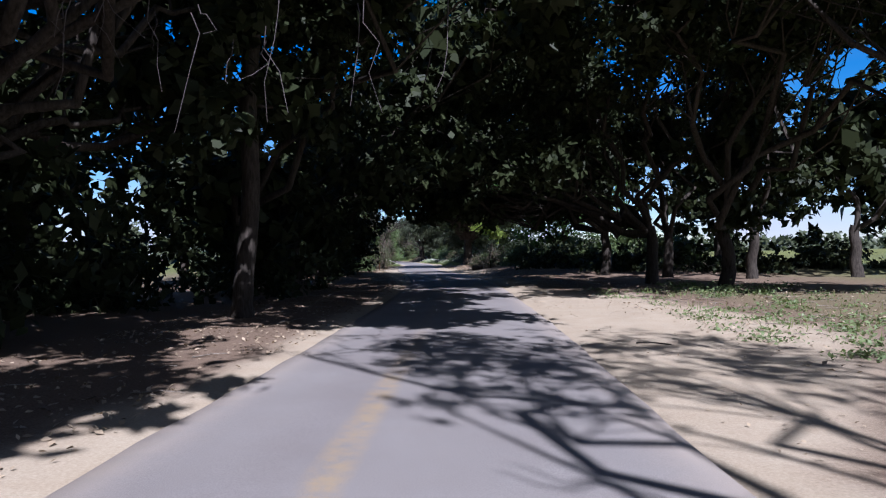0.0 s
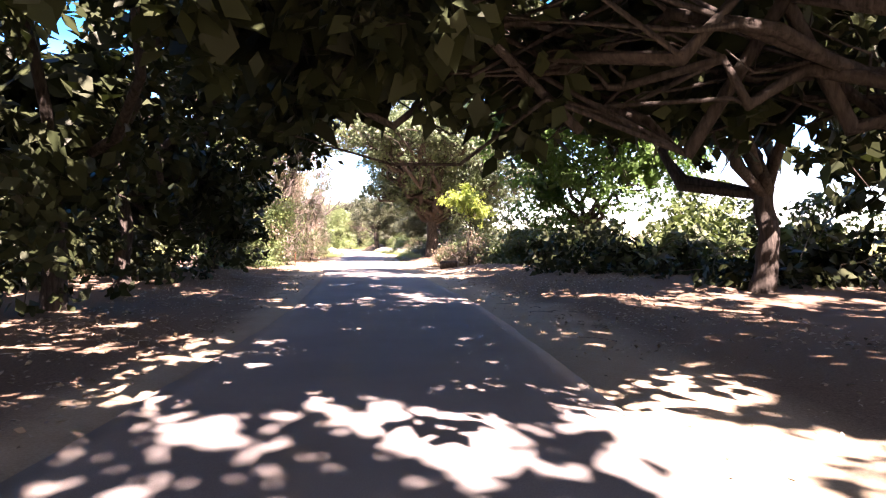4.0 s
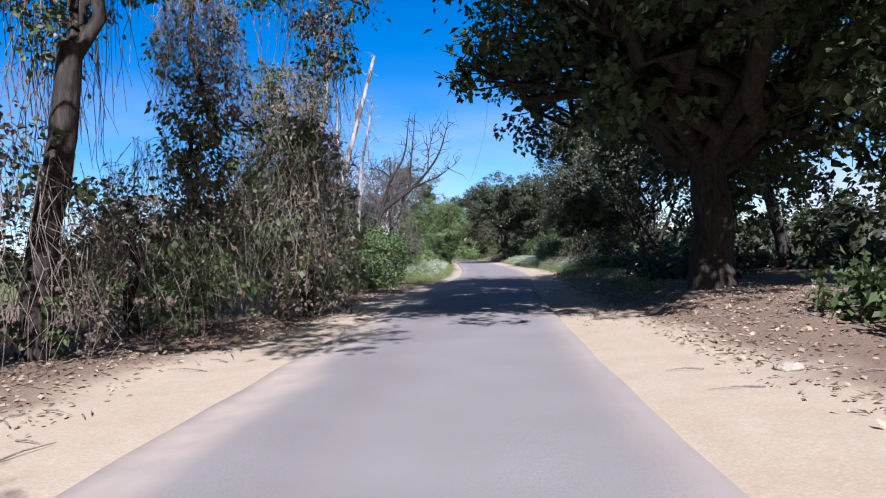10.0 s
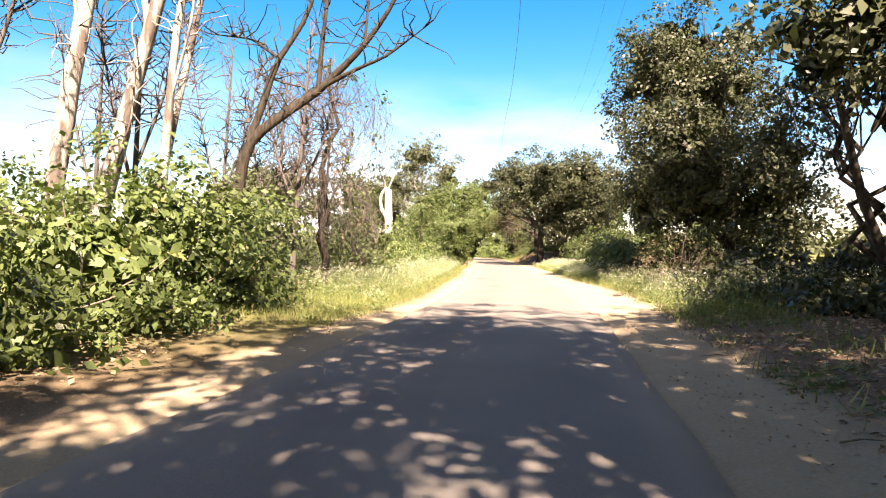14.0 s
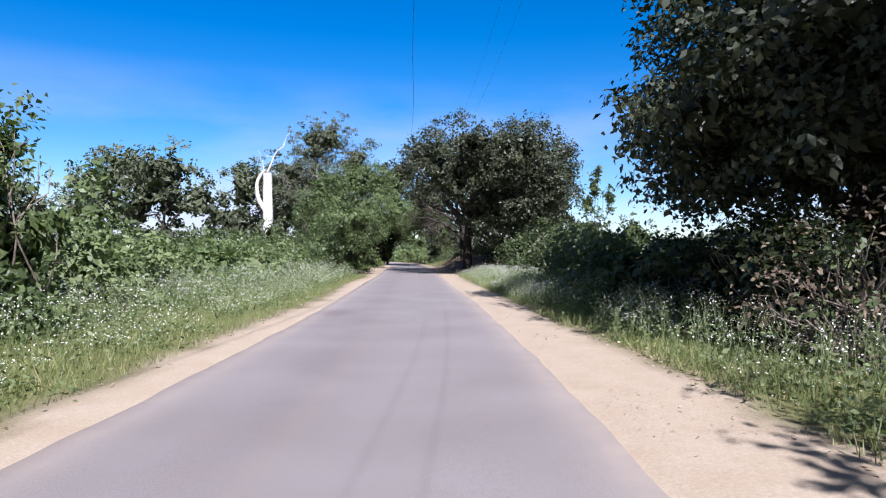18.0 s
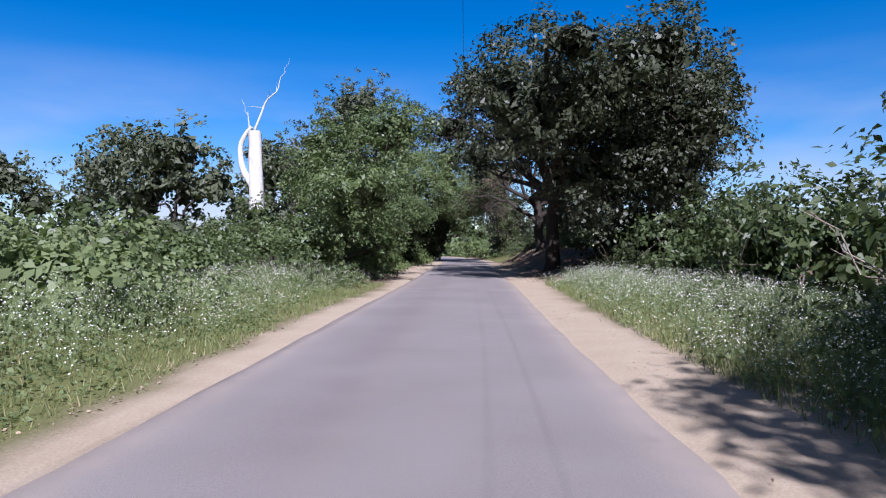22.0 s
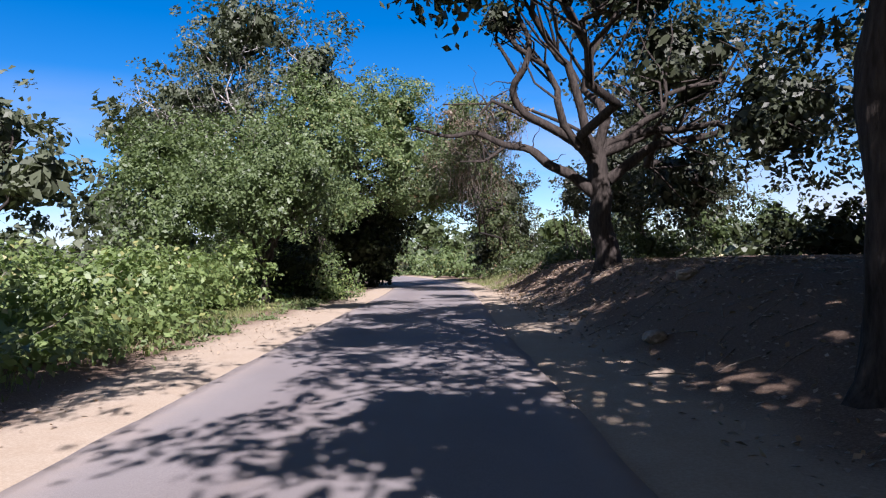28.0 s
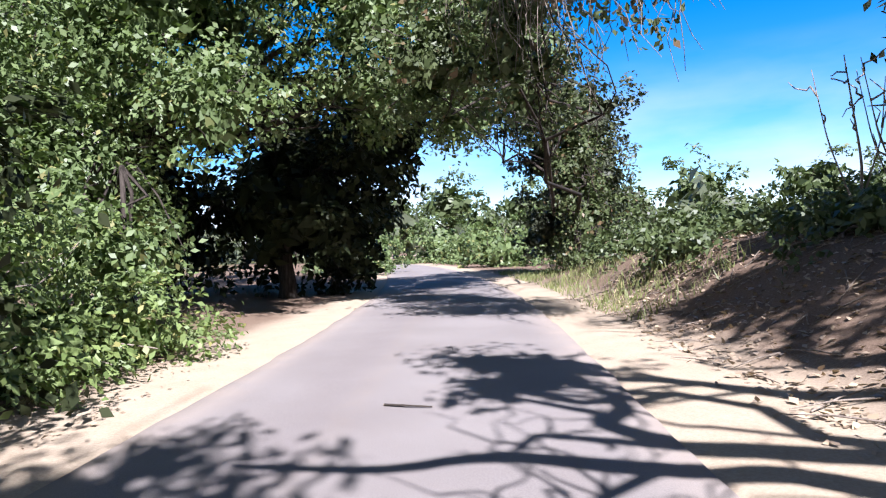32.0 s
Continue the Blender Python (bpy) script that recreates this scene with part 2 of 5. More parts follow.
turf = ramp(n, l, fine, [(0.3, (0.07, 0.08, 0.025)), (0.7, (0.18, 0.19, 0.07))])
att = n.new("ShaderNodeAttribute")
att.attribute_name = "cover"
sep = n.new("ShaderNodeSeparateColor")
l.new(att.outputs["Color"], sep.inputs[0])
c = blend(n, l, sep.outputs[0], duff, sand)
c = blend(n, l, sep.outputs[1], c, turf)
l.new(c, b.inputs["Base Color"])
bump(n, l, b, fine, 0.4, 0.02)

# ---------------------------------------------------------------- plan of the lane
LANE_Y = [-1500, -40, 4, 10, 17, 30, 41, 46, 51, 57, 64, 70, 74, 79, 85, 97, 104, 110, 117, 122, 128, 133, 140, 146, 153, 161, 168, 176, 183, 191, 200, 204, 210, 218, 226, 234, 244, 262, 300, 2500]
LANE_X = [-1.0, -1.0, -0.45, -0.1, 0.15, 0.45, 0.45, 0.2, -0.2, -0.6, -1.3, -2.15, -2.55, -2.95, -3.3, -3.8, -3.95, -4.0, -4.1, -4.45, -4.9, -5.4, -6.1, -6.8, -7.7, -8.5, -9.3, -10.3, -11.2, -12.2, -13.2, -13.6, -14.4, -15.6, -17.3, -19.2, -21.9, -28, -45, -45]
HALF = 2.35


def lane(y):
    y = np.asarray(y, float)
    return sum(np.interp(y + k, LANE_Y, LANE_X) for k in (-4, -2, 0, 2, 4)) / 5


def step(a, b, x):
    t = np.clip((x - a) / (b - a), 0, 1)
    return t * t * (3 - 2 * t)


def wave(x, y, k, seed):
    r = np.random.RandomState(seed)
    v = 0
    for i in range(5):
        a, p, q = r.uniform(0, 6.28), r.uniform(0, 6.28), k * 1.7 ** i
        v = v + np.sin(q * (np.cos(a) * x + np.sin(a) * y) + p) / 1.5 ** i
    return v / 2.6


def height(x, y):
    """The ground: flat by the lane, a bank on the sun's side in three places."""
    x, y = np.asarray(x, float), np.asarray(y, float)
    u = x - lane(y)
    right = 0.45 * step(40, 48, y) * (1 - step(64, 72, y)) + 0.35 * step(80, 90, y) * (1 - step(112, 122, y))
    right = right + 1.5 * step(172, 186, y) * (1 - step(212, 232, y))
    z = right * step(3.6, 7.0, u)
    z = z + 0.25 * step(3.5, 8, -u) * step(40, 60, y)
    rough = step(3.0, 4.5, np.abs(u)) * (1 - step(60, 120, np.abs(u)))
    z = z + rough * (0.07 * wave(x, y, 0.9, 3) + 0.03 * wave(x, y, 3.1, 4))
    return z - 0.05 * (1 - step(HALF + 0.02, HALF + 0.3, np.abs(u))) + 0.012


# ---------------------------------------------------------------- mesh tools


def mesh(name, verts, quads, material, smooth=False):
    """A mesh from arrays of corners and four-sided faces."""
    me = bpy.data.meshes.new(name)
    verts, quads = np.asarray(verts, np.float32), np.asarray(quads, np.int32)
    me.vertices.add(len(verts))
    me.vertices.foreach_set("co", verts.ravel())
    me.loops.add(quads.size)
    me.loops.foreach_set("vertex_index", quads.ravel())
    me.polygons.add(len(quads))
    me.polygons.foreach_set("loop_start", np.arange(0, quads.size, 4, dtype=np.int32))
    if smooth:
        me.polygons.foreach_set("use_smooth", np.ones(len(quads), bool))
    me.update(calc_edges=True)
    me.materials.append(material)
    return me


def part(name, me, parent, label=""):
    ob = new(name, me)
    ob.parent = parent
    return tagged(ob, label)


def thing(name, at, label, category, group="", kind=""):
    ob = new(name)
    ob.location = at
    ob.empty_display_size = 0.3
    return tagged(ob, label, category, group, kind)


def unit(v):
    return v / np.maximum(np.linalg.norm(v, axis=-1, keepdims=True), 1e-9)


def tube(path, radii, sides=8, rough=0.0, seed=0):
    """Corners and faces of a bent, tapering round stem, closed at both ends by a small ring."""
    p, r = np.asarray(path, float), np.asarray(radii, float)
    d = unit(np.gradient(p, axis=0))
    ref = np.where(np.abs(d[:, 2:3]) > 0.9, [[1.0, 0, 0]], [[0, 0, 1.0]])
    a = unit(np.cross(d, ref))
    for i in range(1, len(a)):
        a[i] = unit(a[i - 1] - d[i] * (a[i - 1] @ d[i]))
    b = np.cross(d, a)
    t = np.arange(sides) * 2 * np.pi / sides
    rr = r[:, None] * np.ones(sides)
    if rough:
        rng = np.random.RandomState(seed)
        rr = rr * (1 + rough * rng.uniform(-1, 1, rr.shape) + rough * np.sin(3 * t + rng.uniform(0, 6)) )
    v = p[:, None] + rr[..., None] * (np.cos(t)[:, None] * a[:, None] + np.sin(t)[:, None] * b[:, None])
    m, k = len(p), np.arange(sides)
    q = [np.stack([i * sides + k, i * sides + (k + 1) % sides, (i + 1) * sides + (k + 1) % sides, (i + 1) * sides + k], 1) for i in range(m - 1)]
    return v.reshape(-1, 3), np.concatenate(q)


def join(pieces):
    vs, qs, o = [], [], 0
    for v, q in pieces:
        vs.append(v)
        qs.append(q + o)
        o += len(v)
    return np.concatenate(vs), np.concatenate(qs)


def bend(a, b, rng, steps=7, sway=0.12, rise=0.0):
    """A crooked way from a to b."""
    a, b = np.asarray(a, float), np.asarray(b, float)
    t = np.linspace(0, 1, steps)[:, None]
    p = a + (b - a) * t
    L = np.linalg.norm(b - a)
    p[1:-1] += rng.normal(0, sway * L / 3, (steps - 2, 3))
    p[:, 2] += rise * L * np.sin(np.pi * t[:, 0])
    return p


def smooth_path(points, n):
    """A smooth way through a few points."""
    p = np.asarray(points, float)
    s = np.r_[0, np.cumsum(np.linalg.norm(np.diff(p, axis=0), axis=1))]
    u = np.linspace(0, s[-1], n)
    o = np.stack([np.interp(u, s, p[:, i]) for i in range(3)], 1)
    o[1:-1] = (o[:-2] + 2 * o[1:-1] + o[2:]) / 4
    return o


def leaf_quads(p, normal, size, rng, droop=0.35):
    """A folded four-cornered leaf at every place p."""
    k = len(p)
    nrm = unit(normal)
    a = rng.normal(0, 1, (k, 3))
    a[:, 2] -= droop
    a = unit(a - nrm * (a * nrm).sum(1, keepdims=True))
    s = np.cross(nrm, a)
    L = (size * rng.uniform(0.6, 1.35, k))[:, None]
    v = np.empty((k, 4, 3))
    v[:, 0] = p
    v[:, 1] = p + 0.45 * L * a + 0.29 * L * s + 0.10 * L * nrm
    v[:, 2] = p + L * a
    v[:, 3] = p + 0.45 * L * a - 0.29 * L * s + 0.10 * L * nrm
    return v.reshape(-1, 3), np.arange(4 * k).reshape(k, 4)


DENSE = 0.40      # leaf area for each area of crown


def crown(blobs, leaf, cover, rng, clump=0.42, ragged=0.28, droop=0.35, floor=None, core=0.0):
    """Leaves in clumps on many small rounded boughs spread over the masses (x, y, z, rx, ry, rz), uneven and with gaps;
    core: oversized filler leaves added deep inside to block light.
    """
    leaf = 1.08 * leaf
    ps, ns, cp, cn = [], [], [], []
    for x, y, z, rx, ry, rz in blobs:
        e = 1.6075
        area = 4 * np.pi * (((rx * ry) ** e + (rx * rz) ** e + (ry * rz) ** e) / 3) ** (1 / e)
        count = int(DENSE * cover * area / (0.31 * leaf * leaf))
        mean = (rx * ry * rz) ** (1 / 3)
        boughs = int(np.clip(7 + 5 * mean, 8, 34))
        bd = unit(rng.normal(0, 1, (boughs, 3)))
        br = rng.uniform(0.24, 0.5, boughs)
        bc = bd * (1.0 - br * rng.uniform(0.3, 1.0, boughs) * 0.9 + ragged * rng.uniform(-0.6, 0.5, boughs))[:, None]
        share = br ** 2 / (br ** 2).sum()
        per = 22
        which = rng.choice(boughs, max(6, count // per), p=share)
        m = len(which)
        d = unit(rng.normal(0, 1, (m, 3)) + 0.35 * bd[which] + (0, 0, 0.15))
        c = (bc[which] + d * (br[which] * rng.uniform(0.65, 1.05, m))[:, None]) * (rx, ry, rz) + (x, y, z)
        spread = clump * 0.55 * rng.uniform(0.6, 1.3, m)
        cl = np.repeat(c, per, 0) + rng.normal(0, 1, (m * per, 3)) * np.repeat(spread, per)[:, None] * (1, 1, 0.7)
        out = np.repeat(d, per, 0) * 0.75 + (0, 0, 0.4) + rng.normal(0, 0.5, (m * per, 3))
        ps.append(cl)
        ns.append(out)
        deep = int(core * 0.75 * area / (0.31 * (1.9 * leaf) ** 2))
        if deep:
            inner = rng.choice(boughs, deep, p=share)
            d = unit(rng.normal(0, 1, (deep, 3)))
            c = bc[inner] * rng.uniform(0.3, 0.7, deep)[:, None] + d * (br[inner] * rng.uniform(0.05, 0.35, deep))[:, None]
            cp.append(c * (rx, ry, rz) + (x, y, z))
            cn.append(d + bd[inner])
    p, nn = np.concatenate(ps), np.concatenate(ns)
    g = height(p[:, 0], p[:, 1]) if floor is None else floor
    keep = p[:, 2] > g + 0.03
    made = leaf_quads(p[keep], nn[keep], leaf, rng, droop)
    if not cp:
        return made
    p, nn = np.concatenate(cp), np.concatenate(cn)
    keep = p[:, 2] > height(p[:, 0], p[:, 1]) + 1.2 * leaf
    return join([made, leaf_quads(p[keep], nn[keep], 1.9 * leaf, rng, droop)])


SEED = [10]


def rng_next(place=None):
    """Numbers that depend on the place of a thing, or on the order of the things."""
    SEED[0] += 1
    return np.random.RandomState(SEED[0] if place is None else int(abs(place[0]) * 1010 + abs(place[1]) * 7070) % 99991)


def ground_at(x, y):
    return float(height(x, y))


def make_tree(name, label, base, blobs, leaves, leaf=0.2, cover=1.0, r=0.3, fork=3.0, lean=(0, 0), bark=None, limbs=None,
              category="tree", group="", twigs=10, clump=0.42, ragged=0.28, sides=12, high=None, core=1.0):
    """A tree: trunk to the fork, a limb to each leaf mass, fine branches, and the crown."""
    rng = rng_next(base)
    bark = bark or BARK
    x, y = base
    z = ground_at(x, y) - 0.5
    root = thing(name, (0, 0, 0), label, category, group)
    top = np.array([x + lean[0], y + lean[1], fork + z])
    n = 12
    t = np.linspace(0, 1, n)
    p = np.array([x, y, z]) + (top - (x, y, z)) * t[:, None]
    p[1:-1, :2] += rng.normal(0, 0.3 * r + 0.03, (n - 2, 2))
    for k in range(2):
        p[1:-1] = (p[:-2] + 2 * p[1:-1] + p[2:]) / 4
    rad = r * (0.78 + 0.22 * (1 - t)) + 0.45 * r * np.exp(-t * fork / 0.45)
    part("trunk", mesh("trunk", *tube(p, rad, sides, 0.07, SEED[0]), bark, True), root)
    for i, bl in enumerate(blobs):
        fine = []
        c = np.array(bl[:3])
        end = c + rng.uniform(-0.3, 0.3, 3) * bl[3:]
        L = np.linalg.norm(end - top)
        rl = min(r * 0.5, 0.04 + 0.024 * L)
        q = bend(top + rng.normal(0, 0.15 * r, 3) - (0, 0, 0.25), end, rng, 9, 0.16, 0.05)
        limb = part("limb", mesh("limb", *tube(q, np.linspace(rl, rl * 0.3, 9), 7, 0.06, i), bark, True), root)
        for j in range(twigs):
            a = q[rng.randint(3, 9)]
            d = unit(rng.normal(0, 1, 3)) * 0.9
            b2 = c + d * bl[3:]
            w = bend(a, b2, rng, 5, 0.2, 0.04)
            fine.append(tube(w, np.linspace(rl * 0.32, 0.012, 5), 3))
        if fine:
            tagged(part("branchwork", mesh("branchwork", *join(fine), bark), limb), kind="stuff")
    for i, way in enumerate(limbs or []):
        pts, r0, r1 = way
        q = smooth_path(pts, 30)
        limb, fine = part("limb", mesh("limb", *tube(q, np.linspace(r0, r1, 30), 9, 0.1, i), bark, True), root), []
        for j in range(9):
            a = q[rng.randint(8, 30)]
            fine.append(tube(bend(a, a + unit(rng.normal(0, 1, 3) + (0, 0, 0.5)) * rng.uniform(0.4, 1.5), rng, 6, 0.22), np.linspace(0.025, 0.006, 6), 4))
        tagged(part("branchwork", mesh("branchwork", *join(fine), bark), limb), kind="stuff")
    low = [b for b in blobs if high is None or b[2] < 8.5]
    tops = [b for b in blobs if high is not None and b[2] >= 8.5]
    if low:
        part("crown", mesh("crown", *crown(low, leaf, cover, rng, clump, ragged, core=core), leaves), root)
    if tops:
        part("crown", mesh("crown", *crown(tops, *high, rng, clump, ragged, core=0.85), leaves), root)
    return root


def make_bush(name, label, blobs, leaves, leaf=0.16, cover=1.1, group="", category="bush", stems=8, clump=0.35, ragged=0.3, extra=None, droop=0.35, core=1.0, low=True):
    """A shrub: stems from the ground and a mass of leaves down to the ground."""
    rng = rng_next(blobs[0])
    root = thing(name, (0, 0, 0), label, category, group)
    pieces = []
    for x, y, z, rx, ry, rz in blobs:
        for k in range(stems):
            a = rng.uniform(0, 6.28)
            bx, by = x + 0.4 * rx * math.cos(a) * rng.uniform(0, 1), y + 0.4 * ry * math.sin(a) * rng.uniform(0, 1)
            d = unit(rng.normal(0, 1, 3)) * (rx, ry, rz) * 0.9
            w = bend((bx, by, ground_at(bx, by) - 0.05), (x + d[0], y + d[1], max(z + d[2], 0.3)), rng, 6, 0.15, 0.05)
            pieces.append(tube(w, np.linspace(0.03, 0.008, 6), 4))
    tagged(part("stem_mass", mesh("stem_mass", *join(pieces), TWIG), root), kind="stuff")
    skirt = [(x, y, ground_at(x, y) + 0.25, 0.9 * rx, 0.9 * ry, 0.45) for x, y, z, rx, ry, rz in blobs if low and z < rz + 0.6]
    part("foliage", mesh("foliage", *crown(blobs + skirt, leaf, cover, rng, clump, ragged, droop, core=core), leaves), root)
    for lab, lv, sz, cv in extra or []:
        part("foliage", mesh("foliage", *crown(blobs, sz, cv, rng, clump, ragged * 1.2, droop), lv), root, lab)
    return root

# ---------------------------------------------------------------- ground and road
us = np.r_[-1500, -600, -250, -120, -70, np.arange(-45, -12, 2.5), np.arange(-12, -5, 0.7), np.arange(-5, 5.01, 0.25), np.arange(5.7, 12.5, 0.7), np.arange(14, 46, 2.5), 70, 120, 250, 600, 1500]
ys = np.r_[-1500, -500, -200, -100, -60, np.arange(-40, 262, 0.8), 275, 300, 350, 450, 700, 1200, 2500]
gu, gy = np.meshgrid(us, ys)
gx = gu + lane(gy)
gz = height(gx, gy)
k, w = len(us), np.arange(len(us) - 1)
gq = np.concatenate([np.stack([i * k + w, i * k + w + 1, (i + 1) * k + w + 1, (i + 1) * k + w], 1) for i in range(len(ys) - 1)])
me = mesh("ground", np.stack([gx, gy, gz], -1).reshape(-1, 3), gq, SOIL, True)
# bare sand beside the asphalt; green where the verge is open; leaf mould under the trees
edge_r = np.interp(gy, [-40, 5, 12, 26, 32, 46, 56, 64, 72, 80, 88, 100, 112, 118, 132, 165, 176, 200, 215, 230], [3.2, 3.4, 7.5, 7.0, 4.2, 4.0, 4.2, 5.2, 5.2, 4.6, 4.0, 4.0, 4.0, 4.3, 4.1, 3.8, 4.0, 4.3, 4.0, 3.5])
edge_l = np.interp(gy, [-40, 5, 12, 40, 55, 66, 74, 82, 92, 104, 118, 165, 180, 195, 215, 230], [3.4, 3.5, 2.9, 3.1, 3.6, 4.4, 4.6, 4.4, 3.6, 3.5, 3.2, 3.1, 3.8, 4.3, 3.6, 3.2])
wob = 0.45 * wave(gx, gy, 1.3, 21)
sandy = np.where(gu > 0, 1 - step(edge_r - 0.5, edge_r + 0.6, gu + wob), 1 - step(edge_l - 0.4, edge_l + 0.5, -gu + wob))
open_l = step(100, 116, gy) * (1 - step(160, 172, gy)) + step(182, 190, gy) * (1 - step(206, 212, gy)) * step(5.0, 6.0, -gu)
open_r = step(112, 120, gy) * (1 - step(162, 172, gy)) + step(-20, 0, gy) * (1 - step(24, 34, gy)) * step(8, 10, gu) * 0.3
green = np.where(gu < 0, open_l, open_r) * (1 - sandy)
green = np.maximum(green, step(16, 30, np.abs(gu)))
cover = me.color_attributes.new("cover", "FLOAT_COLOR", "POINT")
cover.data.foreach_set("color", np.stack([sandy, green, 0 * gu, 0 * gu + 1], -1).astype(np.float32).ravel())
tagged(new("ground", me), "sandy ground with leaf mould and open green verges", "ground", kind="structure")

ru = np.r_[-HALF - 0.04, -HALF, np.arange(-2.1, 2.11, 0.14), HALF, HALF + 0.04]
ry = np.arange(-40, 262, 0.5)
mu, my = np.meshgrid(ru, ry)
ragged = np.where(np.abs(mu) > 2.2, np.sign(mu) * (0.035 * wave(0 * my + mu * 0.0 + np.sign(mu) * 9, my, 2.2, 8) + 0.02 * wave(np.sign(mu) * 5, my, 7.0, 9)), 0)
mz = 0.02 + 0.025 * (1 - (mu / HALF) ** 2) - np.where(np.abs(mu) > HALF + 0.01, 0.08, 0)
k, w = len(ru), np.arange(len(ru) - 1)
rq = np.concatenate([np.stack([i * k + w, i * k + w + 1, (i + 1) * k + w + 1, (i + 1) * k + w], 1) for i in range(len(ry) - 1)])
me = mesh("road", np.stack([mu + ragged + lane(my), my, mz], -1).reshape(-1, 3), rq, ASPHALT, True)
line = (np.abs(mu + 0.5) < 0.1) * np.interp(my, [-40, 8, 14, 36, 42, 60, 68, 262], [0.45, 0.4, 0.12, 0.12, 0.22, 0.2, 0.04, 0.04])
dusty = step(1.7, 2.5, np.abs(mu)) * 0.75 + 0.1
dusty = np.maximum(dusty, 1.15 * step(1.35, 1.9, -mu + 0.2 * wave(mu, my, 1.2, 17)) * step(70, 78, my) * (1 - step(92, 102, my)))      # sand blown over the edge
tracks = np.exp(-((mu + 0.85) / 0.45) ** 2) * 1.1 + 3.0 * np.exp(-((mu + 1.75) / 0.4) ** 2 - ((my - 134.9) / 0.9) ** 2)
lane_c = me.color_attributes.new("lane", "FLOAT_COLOR", "POINT")
lane_c.data.foreach_set("color", np.stack([line, dusty, tracks, 0 * mu + 1], -1).astype(np.float32).ravel())
tagged(new("road", me), "narrow worn grey asphalt lane with faded yellow line", "road", kind="structure")

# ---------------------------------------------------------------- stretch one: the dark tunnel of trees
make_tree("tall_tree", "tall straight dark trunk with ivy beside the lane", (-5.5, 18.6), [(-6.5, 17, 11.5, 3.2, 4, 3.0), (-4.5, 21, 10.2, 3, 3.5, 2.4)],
          SHADED_LEAF, 0.24, 1.5, 0.27, 9.5, (0.3, 0.3))
